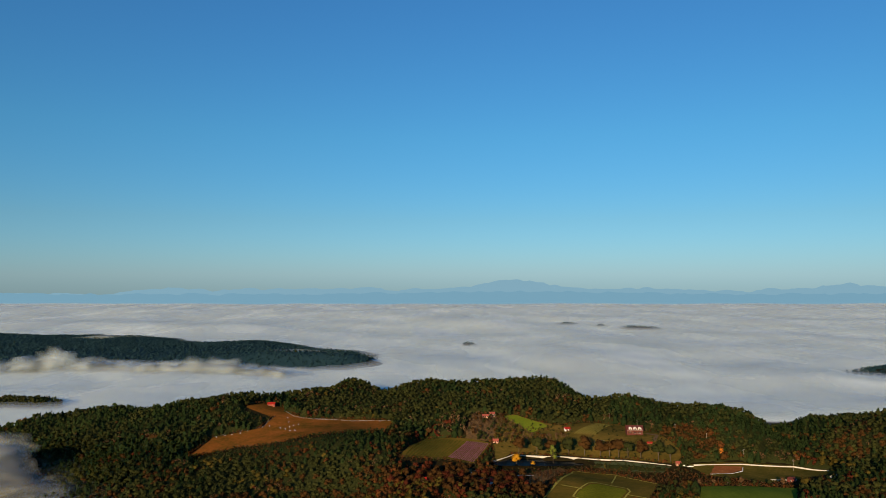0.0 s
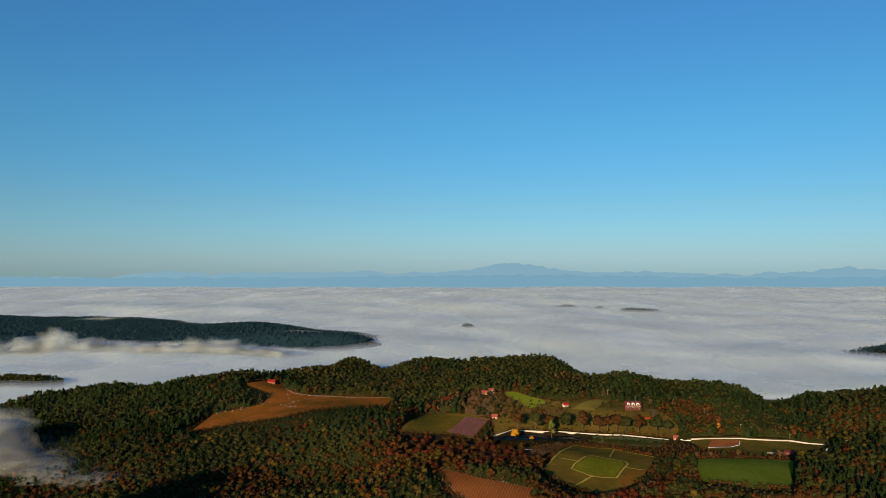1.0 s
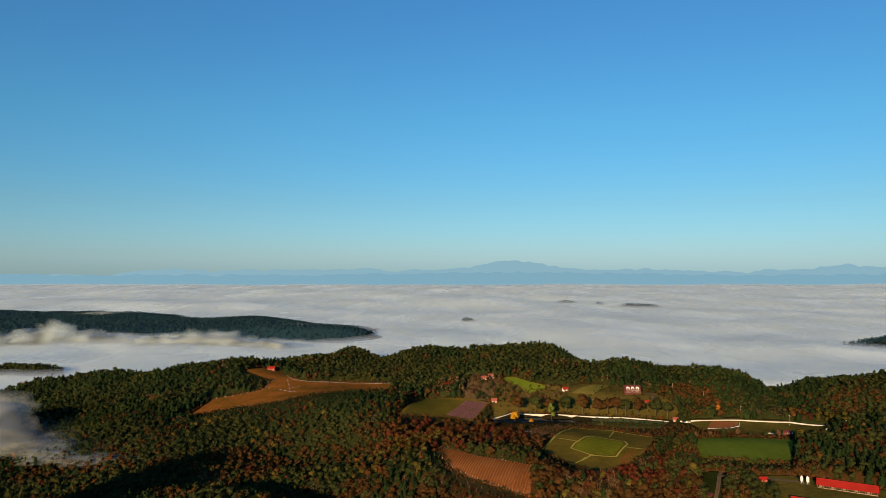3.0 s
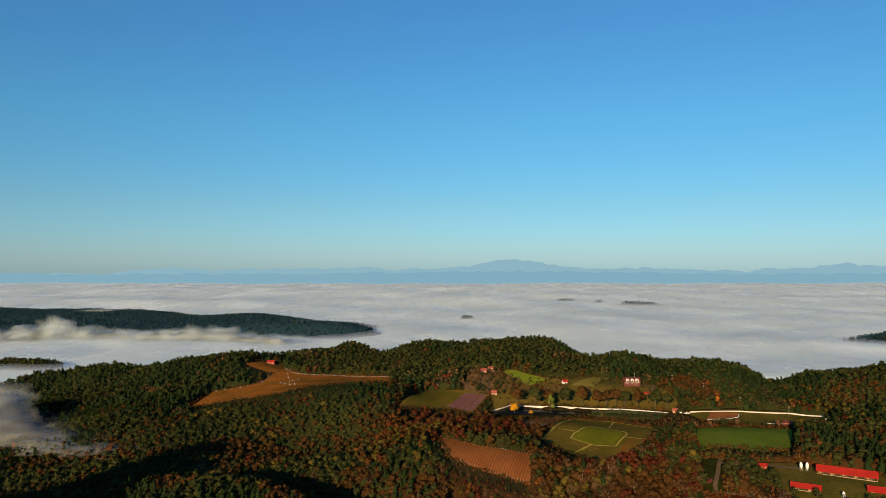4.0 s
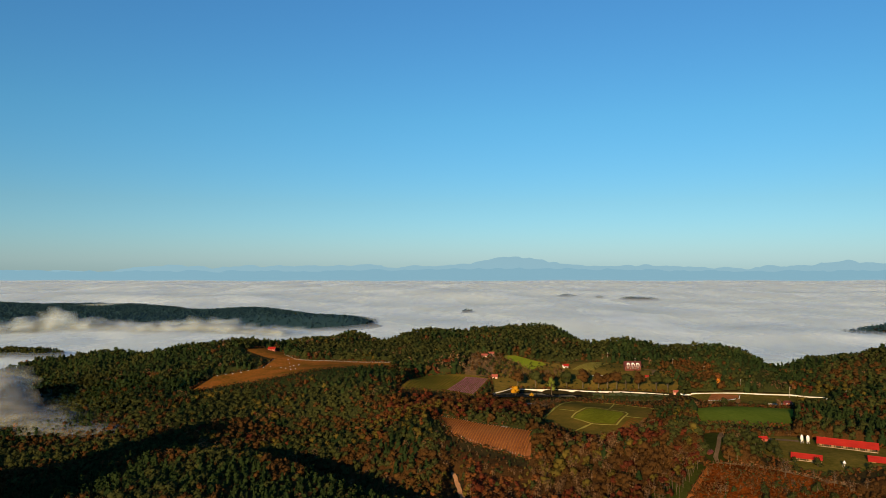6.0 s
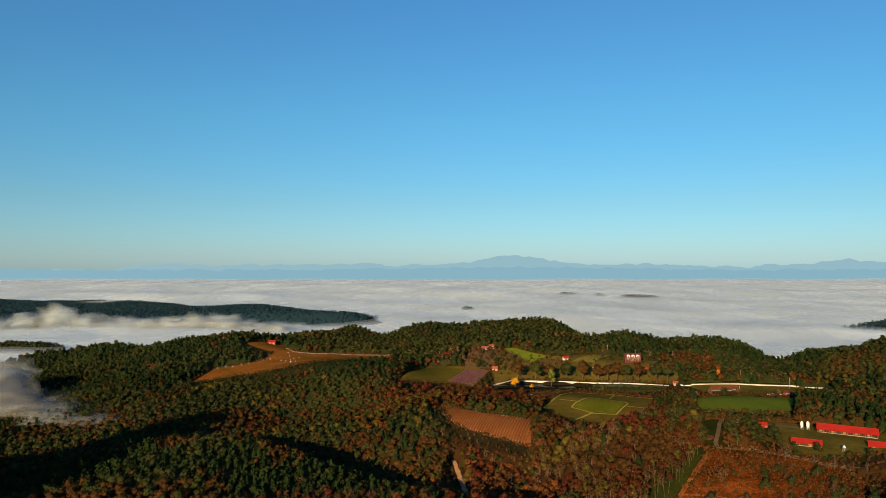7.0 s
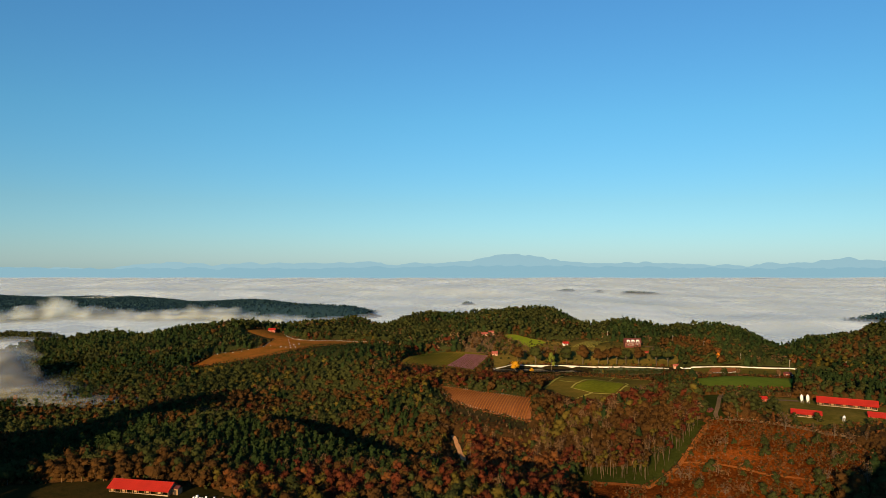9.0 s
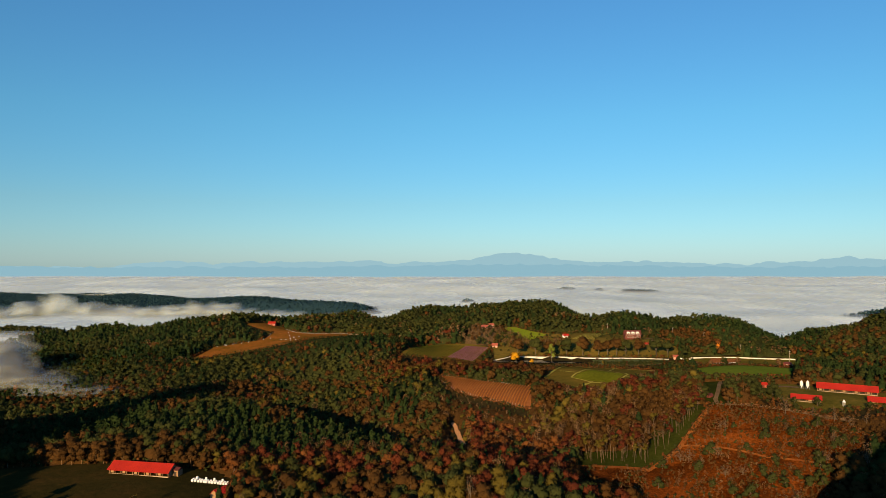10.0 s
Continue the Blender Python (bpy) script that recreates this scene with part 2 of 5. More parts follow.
hill(100, 630, 224, 35.7)
hill(-300, 850, 140, 34.6)
hill(500, 550, 140, 58.6)
hill(80, 865, 91, 34.9)
hill(100, 150, 224, 25.5)
hill(245, 780, 59, 11.1)
hill(-115, 1005, 59, 21.3)
hill(-375, 1060, 91, -15.1)
hill(275, 995, 91, -15.7)
hill(200, 420, 59, 10.5)
hill(-245, 280, 91, 18.0)
hill(470, 780, 59, 22.0)
hill(-460, 830, 38, 14.1)
hill(-115, 735, 59, 11.8)
hill(-100, 550, 38, -24.5)
hill(-20, 950, 38, 19.5)
hill(80, 1125, 91, -10.9)
hill(340, 550, 38, -0.8)
hill(60, 350, 38, -9.1)
hill(60, 630, 38, -9.9)
hill(-140, 1070, 38, 33.1)
hill(-220, 1030, 38, -12.7)
hill(-600, 550, 140, 9.7)
hill(-20, 430, 38, -11.1)
hill(500, 250, 140, 29.5)
hill(140, 630, 38, -11.6)
hill(140, 910, 38, 27.3)
hill(100, 270, 38, -12.4)
hill(-430, 960, 59, -4.5)
hill(220, 590, 38, -1.1)
hill(425, 915, 59, -9.9)
hill(180, 990, 38, -10.4)
hill(-180, 1190, 91, -9.4)
hill(140, 350, 38, 9.2)
hill(-340, 990, 38, -13.6)
hill(200, 195, 59, -1.6)
hill(-140, 670, 38, 11.6)
hill(300, 750, 38, 21.1)
hill(220, 670, 38, 7.8)
hill(420, 630, 38, 21.3)
hill(560, 780, 59, 17.5)
hill(100, 590, 38, 7.4)
hill(-20, 510, 38, 6.6)
hill(-160, 420, 59, 6.5)
hill(600, 475, 91, 21.7)
hill(335, 375, 59, 15.8)
hill(220, 510, 38, 6.8)
hill(-180, 950, 38, 9.4)
hill(-655, 285, 59, 12.1)
hill(-220, 750, 38, -1.5)
hill(220, 830, 38, 19.1)
hill(-570, 995, 91, -8.8)
hill(-540, 790, 38, 8.0)
hill(-220, 1110, 38, -2.8)
hill(-100, 1070, 38, -15.6)
hill(220, 910, 38, -10.5)
hill(60, 950, 38, 13.7)
hill(140, 710, 38, 9.4)
hill(20, 750, 38, 12.3)
hill(-260, 870, 38, 7.1)
hill(420, 1030, 38, -4.8)
hill(-140, 1150, 38, 16.3)
hill(-140, 350, 38, 6.1)
hill(20, 310, 38, 7.3)
hill(60, 470, 38, 3.7)
hill(220, 350, 38, 8.5)
hill(-60, 670, 38, 9.9)
hill(-420, 710, 38, -0.2)
hill(380, 590, 38, -12.0)
hill(300, 670, 38, 17.3)
hill(180, 270, 38, -6.0)
hill(300, 830, 38, 8.1)
hill(-140, 830, 38, 4.5)
hill(515, 600, 59, 10.2)
hill(100, 1030, 38, -5.0)
hill(-205, 150, 59, 9.2)
hill(-100, 270, 38, 4.1)
hill(-20, 1030, 38, 15.3)
hill(-300, 830, 38, 10.5)
hill(-420, 830, 38, 8.9)
hill(-300, 630, 38, 6.3)
hill(-375, 410, 91, 6.1)
hill(140, 430, 38, 7.9)
hill(-220, 830, 38, 4.6)
hill(-20, 750, 38, -13.4)
hill(-20, 630, 38, -5.6)
hill(340, 750, 38, -4.0)
hill(-610, 690, 59, 4.2)
hill(-25, 1230, 59, -4.3)
hill(-220, 1070, 38, -19.8)
hill(100, 710, 38, -5.4)
hill(-60, 830, 38, 3.7)
hill(300, 630, 38, -9.7)
hill(-300, 550, 38, -3.2)
hill(20, 1070, 38, -5.3)
hill(60, 390, 38, -7.4)
# unseen wooded heights, added behind the viewer to shade the low ground
ridge(-356, 140, 62, 55, -15, 127)
ridge(108, 78, 27, 40, 0, 100)
ridge(-170, 95, 90, 45, -5, 40)
# crests of the wooded skyline
ridge(350, 790, 52, 34, 0, 7)
ridge(228, 850, 38, 30, 0, 4)
ridge(470, 800, 26, 40, 0, -7)
ridge(372, 742, 20, 60, 0, -6)
ridge(322, 770, 22, 40, 0, 4)
# the near hill's crest and the gully behind it
ridge(-205, 432, 70, 18, 6, 4)
ridge(-105, 412, 60, 16, -28, 4)
ridge(-200, 476, 70, 17, 6, -9)
ridge(-88, 450, 60, 16, -30, -10)
ridge(-25, 388, 30, 14, -45, -7)
# lobes of the wooded skyline, the sunken garden terrace and the slopes of the middle ground
ridge(-503, 790, 18, 42, 0, -1.6)
ridge(-486, 810, 24, 42, 0, 8.9)
ridge(-450, 830, 28, 42, 0, -7.9)
ridge(-412, 838, 26, 42, 0, 5.3)
ridge(-374, 845, 24, 42, 0, -1.9)
ridge(-337, 840, 28, 42, 0, 1.6)
ridge(-284, 850, 31, 42, 0, -4.4)
ridge(-248, 870, 27, 42, 0, 5.1)
ridge(-219, 930, 26, 42, 0, 2.0)
ridge(-186, 960, 27, 42, 0, 5.1)
ridge(-153, 1060, 29, 42, 0, 3.6)
ridge(-80, 975, 17, 42, 0, -2.4)
ridge(-51, 965, 19, 42, 0, 4.2)
ridge(-19, 965, 22, 42, 0, 2.7)
ridge(20, 945, 27, 42, 0, 1.9)
ridge(66, 920, 27, 42, 0, 3.4)
ridge(106, 905, 22, 42, 0, -1.0)
ridge(133, 890, 18, 42, 0, -0.8)
ridge(159, 870, 18, 42, 0, 3.6)
ridge(181, 835, 21, 42, 0, -6.0)
ridge(217, 815, 23, 42, 0, 1.5)
ridge(247, 805, 24, 42, 0, -3.3)
ridge(284, 785, 19, 42, 0, 0.8)
ridge(305, 790, 17, 42, 0, -5.9)
ridge(356, 850, 17, 42, 0, -7.4)
ridge(388, 865, 17, 42, 0, -11.5)
ridge(335, 720, 17, 42, 0, 8.0)
ridge(406, 865, 17, 42, 0, -3.1)
ridge(336, 690, 17, 42, 0, -14.5)
ridge(417, 767, 25, 42, 0, 1.8)
ridge(403, 680, 22, 42, 0, -1.6)
ridge(80, 556, 34, 34, 0, -6.8)
ridge(165, 565, 34, 34, 0, -4.4)
ridge(138, 495, 30, 30, 0, -8.6)
ridge(100, 480, 26, 26, 0, -4.2)
ridge(-102, 522, 26, 26, 0, 10.8)
ridge(-241, 605, 40, 40, 0, 4.1)
ridge(224, 440, 24, 24, 0, 1.3)
ridge(280, 551, 34, 34, 0, -3.0)
ridge(-53, 452, 24, 24, 0, -4.6)
# the far wooded ridge in the mist
ridge(-1538, 2200, 55, 120, 0, 20.1)
ridge(-1429, 2200, 55, 120, 0, 18.7)
ridge(-1332, 2190, 55, 120, 0, 15.5)
ridge(-1217, 2180, 55, 120, 0, 18.5)
ridge(-1093, 2150, 55, 120, 0, 21.9)
ridge(-964, 2100, 55, 120, 0, 20.8)
ridge(-851, 2060, 55, 120, 0, 14.0)
ridge(-776, 2020, 55, 120, 0, 3.6)
ridge(-702, 2000, 55, 120, 0, 4.2)
ridge(-613, 1980, 55, 120, 0, 8.2)
ridge(-523, 1950, 55, 120, 0, 13.9)
ridge(-434, 1880, 55, 120, 0, 6.8)
ridge(-345, 1780, 55, 120, 0, 1.6)
ridge(-256, 1680, 55, 120, 0, 6.4)
ridge(-577, 1570, 45, 42, 0, 6.7)
ridge(-499, 1570, 45, 42, 0, 12.5)
ridge(-421, 1570, 45, 42, 0, 15.8)
ridge(-342, 1565, 45, 42, 0, 19.6)
ridge(-264, 1560, 45, 42, 0, 14.0)
ridge(-193, 1560, 45, 42, 0, 16.5)
ridge(-1250, 1600, 420, 150, 0, 27)
ridge(-900, 1830, 900, 230, -12, 21)
ridge(-650, 1720, 300, 170, -10, 10)
# islands of wood that stand out of the mist
ridge(920, 1360, 130, 60, 8, 36)
ridge(1050, 1400, 120, 70, 0, 14)
ridge(-620, 1020, 80, 30, 0, 28)
ridge(525, 2890, 55, 30, 0, 26)
ridge(640, 2790, 24, 24, 0, 26.5)
ridge(720, 2660, 40, 26, 0, 25)
ridge(800, 2630, 50, 26, 0, 25.5)
ridge(75, 2020, 24, 24, 0, 25)

xs = np.concatenate([np.arange(-5200, -1800, 100), np.arange(-1800, -900, 20), np.arange(-900, 900, 7), np.arange(900, 5201, 100)]).astype(float)
ys = np.concatenate([np.arange(-1500, 120, 60), np.arange(120, 1320, 7), np.arange(1320, 2200, 20), np.arange(2200, 2500, 75), np.arange(2500, 3000, 20), np.arange(3000, 4990, 90)]).astype(float)
GX, GY = np.meshgrid(xs, ys)
GZ = np.full(GX.shape, -20.0)
for hx, hy, ra, rb, tn, hh in HILLS:
    ddx, ddy = GX - hx, GY - hy
    da, db = ddx * math.cos(tn) + ddy * math.sin(tn), -ddx * math.sin(tn) + ddy * math.cos(tn)
    GZ += hh * np.exp(-(da ** 2 / (2 * ra * ra) + db ** 2 / (2 * rb * rb)))


GZ -= 16 * np.clip((GY - 1120) / 160, 0, 1)


def inside(x, y, poly):
    """Whether x, y (arrays) lie in the polygon."""
    hit = np.zeros(x.shape, bool)
    for (x0, y0), (x1, y1) in zip(poly, poly[1:] + poly[:1]):
        cut = (y0 > y) != (y1 > y)
        hit ^= cut & (x < (x1 - x0) * (y - y0) / (y1 - y0 + 1e-9) + x0)
    return hit


POND = [(46, 653), (68, 673), (119, 662), (142, 648), (110, 645), (78, 645), (54, 646)]
GZ = np.where(inside(GX, GY, POND), np.minimum(GZ, 11.2), GZ)


def height(x, y):
    """Height of the land at x, y (arrays or numbers)."""
    x, y = np.asarray(x, float), np.asarray(y, float)
    i = np.clip(np.searchsorted(xs, x) - 1, 0, len(xs) - 2)
    j = np.clip(np.searchsorted(ys, y) - 1, 0, len(ys) - 2)
    u = np.clip((x - xs[i]) / (xs[i + 1] - xs[i]), 0, 1)
    v = np.clip((y - ys[j]) / (ys[j + 1] - ys[j]), 0, 1)
    return (GZ[j, i] * (1 - u) + GZ[j, i + 1] * u) * (1 - v) + (GZ[j + 1, i] * (1 - u) + GZ[j + 1, i + 1] * u) * v


def mesh_of(name, verts, faces, mat=None, smooth=False):
    me = bpy.data.meshes.new(name)
    verts = np.asarray(verts, np.float32).reshape(-1, 3)
    faces = np.asarray(faces, np.int32)
    k = faces.shape[1]
    me.vertices.add(len(verts))
    me.vertices.foreach_set("co", verts.ravel())
    me.loops.add(faces.size)
    me.loops.foreach_set("vertex_index", faces.ravel())
    me.polygons.add(len(faces))
    me.polygons.foreach_set("loop_start", np.arange(0, faces.size, k, dtype=np.int32))
    me.polygons.foreach_set("loop_total", np.full(len(faces), k, np.int32))
    if smooth:
        me.polygons.foreach_set("use_smooth", np.ones(len(faces), bool))
    me.update(calc_edges=True)
    if mat is not None:
        me.materials.append(mat)
    return me


def shade_by(me, normals):
    """Shade a crown by the way its clumps bulge."""
    n = np.asarray(normals, float)
    n = n / (np.linalg.norm(n, axis=1, keepdims=True) + 1e-9)
    me.polygons.foreach_set("use_smooth", np.ones(len(me.polygons), bool))
    me.normals_split_custom_set_from_vertices(n)


def grid_faces(nj, ni):
    a = (np.arange(nj - 1)[:, None] * ni + np.arange(ni - 1)[None, :]).ravel()
    return np.stack([a, a + 1, a + ni + 1, a + ni], 1)


def point_attribute(me, name, values):
    at = me.attributes.new(name, "FLOAT", "POINT")
    at.data.foreach_set("value", np.asarray(values, np.float32).ravel())


ground = new("ground", mesh_of("ground", np.stack([GX, GY, GZ], -1), grid_faces(*GX.shape), M_FLOOR, True))
tagged(ground, "dark leaf-littered forest floor over rolling hills", "ground", kind="structure")

# ---- distance: mountains ----
def mountains(name, y, base, tops, rough, mat, label):
    """A far range: a ridge line with spurs that come down towards the plain."""
    px = np.array([a for a, b in tops], float)
    pz = np.array([b for a, b in tops], float)
    x = np.arange(px[0], px[-1], 25.0)
    crest = np.interp(x, px, pz)
    crest = np.convolve(np.pad(crest, 2, mode="edge"), np.ones(5) / 5, "valid")
    crest += rough * np.array([noise.fractal(Vector((a * 0.007, y, 0)), 0.8, 2.0, 5) - 0.6 * abs(noise.noise(Vector((a * 0.011, y, 5)))) for a in x])
    rowz = []
    for j, f in enumerate((1.0, 0.8, 0.55, 0.3, 0.0)):
        spur = np.array([noise.fractal(Vector((a * 0.006, j * 0.4, y)), 1.0, 2.0, 3) for a in x])
        rowz.append(np.stack([x, np.full_like(x, y - j * 14) + spur * 8 * j, base + (crest - base) * f + spur * 3 * (j > 0) * f], -1))
    ob = new(name, mesh_of(name, np.stack(rowz), grid_faces(5, len(x)), mat, True))
    tagged(ob, label, "mountains", kind="structure")


# distance haze painted on the ranges as an even blue emission
M_FAR = glow_material("far_mountain_haze_glow", (0.150, 0.300, 0.405))
M_FAR2 = glow_material("farther_mountain_haze_glow", (0.182, 0.330, 0.425))
mountains("backdrop_mountains", 4890, -30, [(-3400, 72), (-2500, 55), (-1700, 60), (-1000, 58), (-350, 68), (150, 72), (480, 78), (900, 75), (1500, 66), (2100, 58), (2800, 62), (3500, 70)], 14, M_FAR, "foothills beyond the mist, glowing in painted haze blue")
mountains("backdrop_mountains_behind", 4955, -30, [(-3500, 58), (-2800, 62), (-2400, 54), (-2220, 88), (-2000, 107), (-1790, 86), (-1620, 84), (-1450, 103), (-1290, 88), (-1160, 96), (-760, 98), (-550, 107), (-430, 90), (-345, 86), (-140, 94), (60, 97), (190, 118), (270, 132), (330, 140), (400, 157), (500, 168), (600, 152), (745, 138), (830, 114), (1000, 100), (1215, 92), (1420, 103), (1560, 96), (1710, 93), (2080, 78), (2250, 82), (2450, 98), (2690, 103), (2860, 131), (3020, 126), (3220, 118), (3600, 90)], 17, M_FAR2, "mountain range on the horizon, glowing in painted pale haze blue")

# ---- mist ----
def mist_level(y):
    return np.interp(y, [300, 700, 1000, 1350, 1700, 3000, 5000], [2, 3, 3, -7, -11, -11, -9])


def billow(a, b, seed):
    """Height of the mist's rolling top: long swells, rounded heaps, small curls."""
    swell = noise.fractal(Vector((a * 0.0023, b * 0.0017, seed * 0.3)), 1.2, 2.0, 2)
    heap = 1 - 2.2 * abs(noise.noise(Vector((a * 0.0075 + 2 * swell, b * 0.0045, seed * 0.5 + 20))))
    curl = 1 - 2.2 * abs(noise.noise(Vector((a * 0.020 + heap, b * 0.011, seed + 40))))
    near = min(1.0, max(0.12, (2600 - b) / 1300))
    return 1.5 * swell + 0.42 * near * heap * (0.6 + swell) + 0.13 * near * near * curl


def mist_sheet(name, lift, cover, scale, amp, seed, x, y, edge_of, label):
    X, Y = np.meshgrid(x, y)
    wave = np.array([billow(a, b, seed) for a, b in zip(X.ravel(), Y.ravel())]).reshape(X.shape)
    dip = np.exp(-(((X + 950) / 850) ** 2 + ((Y - 1850) / 380) ** 2))
    Z = mist_level(Y) - 6 * dip + lift + amp * wave * (1 - 0.5 * dip) * np.interp(Y, [700, 1500, 3200, 4700], [0.9, 1.0, 0.9, 0.3])
    me = mesh_of(name, np.stack([X, Y, Z], -1), grid_faces(*X.shape), fog_material(name, cover, scale), True)
    point_attribute(me, "edge", edge_of(X, Y))
    tagged(new(name, me), label, "mist", kind="stuff")


def sea_edge(X, Y):
    near = np.interp(X, [-900, -620, -450, -250, 0, 200, 350, 600, 1200], [620, 760, 900, 930, 980, 960, 860, 880, 800])
    return np.clip((Y - near) / 60, 0, 1)


sea_x = np.concatenate([np.arange(-4200, -1500, 50), np.arange(-1500, 1500, 16), np.arange(1500, 4201, 60)])
sea_y = np.concatenate([np.arange(600, 1700, 14), np.arange(1700, 2800, 24), np.arange(2800, 4900, 35)])
for lift, cover, amp, seed in ((-4, 6.0, 13, 1.0), (-1.5, 0.5, 13, 1.1), (1, 0.36, 13, 1.2), (3.5, 0.24, 13, 1.3)):
    thin = 1 if cover > 1 else 2
    mist_sheet("mist_sea", lift, cover, 1.0, amp, seed, sea_x[::thin], sea_y[::thin], sea_edge, "sea of white morning mist filling the valley")


def bank_edge(X, Y):
    return np.clip((-205 - X) / 190, 0, 1) ** 1.5 * np.clip((Y - 560) / 60, 0, 1) * np.clip((735 - Y) / 50, 0, 1)


bank_x, bank_y = np.arange(-800, -180, 9.0), np.arange(540, 745, 7.0)
for lift, cover, amp, seed in ((-5, 0.07, 3, 11.0), (-2, 0.06, 3, 11.2), (1, 0.05, 3, 11.4), (4, 0.04, 3, 11.6), (7, 0.03, 3, 11.8)):
    mist_sheet("mist_bank", lift, cover, 2.5, amp, seed, bank_x, bank_y, bank_edge, "thin white mist lying in the near side valley")

M_PUFF = fog_material("mist_puff", 0.055, 4.0, (0.68, 0.80, 0.84))
M_WISP = fog_material("mist_wisp", 0.036, 2.0, (0.80, 0.86, 0.84))


def mist_puff(x, y, z, rx, ry, rz, seed, mat):
    """A rising tuft of mist: lumpy shells one inside the other, each a thin veil."""
    bits, o = [], 0
    bm = bmesh.new()
    bmesh.ops.create_icosphere(bm, subdivisions=3, radius=1.0)
    base = np.array([v.co[:] for v in bm.verts])
    tri = np.array([[v.index for v in f.verts] for f in bm.faces])
    bm.free()
    for s in (0.22, 0.32, 0.42, 0.52, 0.62, 0.71, 0.80, 0.89, 0.98, 1.07, 1.16):
        bend = np.array([noise.fractal(Vector((a * 1.6 + seed, b * 1.6, c * 1.6 + s * 0.6)), 0.9, 2.0, 3) for a, b, c in base])
        bits.append((base * s * (1 + 0.5 * bend[:, None]) * np.array((rx, ry, rz)), tri + o))
        o += len(base)
    me = mesh_of("mist_puff", np.concatenate([b[0] for b in bits]), np.concatenate([b[1] for b in bits]), mat, True)
    point_attribute(me, "edge", np.ones(o))
    ob = new("mist_puff", me)
    ob.location = (x, y, z)
    tagged(ob, "soft white tuft of mist rising from the valley", "mist", kind="stuff")


for i, (px, py, pz, rx, rz, mat) in enumerate([
        (-412, 625, 22, 26, 13, M_WISP), (-398, 618, 12, 26, 12, M_WISP), (-430, 640, 26, 34, 16, M_WISP), (-372, 606, 4, 28, 8, M_WISP), (-340, 592, 1, 34, 6, M_WISP), (-418, 612, 8, 40, 10, M_WISP), (-300, 580, -1, 36, 5, M_WISP), (-262, 572, -1, 30, 4, M_WISP),
        (-850, 1420, 4, 46, 18, M_PUFF), (-790, 1400, 10, 34, 26, M_PUFF), (-730, 1400, 3, 40, 19, M_PUFF), (-640, 1400, -3, 44, 15, M_PUFF), (-690, 1410, 2, 40, 16, M_PUFF), (-590, 1395, 0, 36, 14, M_PUFF), (-500, 1385, 4, 40, 17, M_PUFF), (-420, 1376, 0, 44, 15, M_PUFF), (-330, 1366, -4, 50, 12, M_PUFF), (-1020, 1440, -4, 50, 15, M_PUFF),
        (-550, 1390, 2, 38, 16, M_PUFF), (-460, 1380, 3, 46, 18, M_PUFF), (-370, 1370, -8, 40, 12, M_PUFF), (-930, 1430, -6, 50, 14, M_PUFF), (-400, 1690, -3, 70, 7, M_PUFF), (-330, 1680, -5, 70, 7, M_PUFF), (-1010, 2120, 3, 90, 5, M_PUFF)]):
    mist_puff(px, py, pz, rx, rx * 0.8, rz, i * 3.7, mat)


# ---- trees ----
rng = np.random.default_rng(7)


def leaf_quads(pts, out, size, lean=0.6):
    """A bent diamond of leaves at each point, facing out and a little up; shaded by the way it faces."""
    n = len(pts)
    out = out / (np.linalg.norm(out, axis=1, keepdims=True) + 1e-9)
    nrm = out + rng.normal(0, lean, (n, 3))
    nrm /= np.linalg.norm(nrm, axis=1, keepdims=True) + 1e-9
    a = np.cross(nrm, rng.normal(0, 1, (n, 3)))
    a /= np.linalg.norm(a, axis=1, keepdims=True) + 1e-9
    b = np.cross(nrm, a)
    s = (size * rng.uniform(0.7, 1.3, n))[:, None]
    v = np.stack([pts + a * s, pts + b * s * 0.6 - nrm * s * 0.25, pts - a * s, pts - b * s * 0.6 - nrm * s * 0.25], 1)
    f = np.arange(n * 4).reshape(n, 4)
    soft = np.repeat(out * 0.5 + nrm * 0.5, 4, axis=0)
    return v.reshape(-1, 3), np.concatenate([f[:, [0, 1, 2]], f[:, [0, 2, 3]]]), soft


def cone_tube(a, b, r0, r1, k=5):
    a, b = np.array(a, float), np.array(b, float)
    d = (b - a) / (np.linalg.norm(b - a) + 1e-9)
    u = np.cross(d, (0.3, 0.9, 0.1))
    u /= np.linalg.norm(u)
    w = np.cross(d, u)
    th = np.arange(k) * 2 * math.pi / k
    ring = np.cos(th)[:, None] * u + np.sin(th)[:, None] * w
    v = np.concatenate([a + ring * r0, b + ring * r1])
    i = np.arange(k)
    q = (i + 1) % k
    return v, np.concatenate([np.stack([i, q, q + k], 1), np.stack([i, q + k, i + k], 1)])


def joined(bits):
    """Several (verts, faces) or (verts, faces, normals) as one."""
    o, fs = 0, []
    for b in bits:
        fs.append(b[1] + o)
        o += len(b[0])
    got = (np.concatenate([b[0] for b in bits]), np.concatenate(fs))
    return (*got, np.concatenate([b[2] for b in bits])) if len(bits[0]) > 2 else got


BALLS = []
for level in (1, 2):
    ball = bmesh.new()
    bmesh.ops.create_icosphere(ball, subdivisions=level, radius=1.0)
    ball.verts.ensure_lookup_table()
    BALLS.append((np.array([v.co[:] for v in ball.verts]), np.array([[v.index for v in f.verts] for f in ball.faces])))
    ball.free()


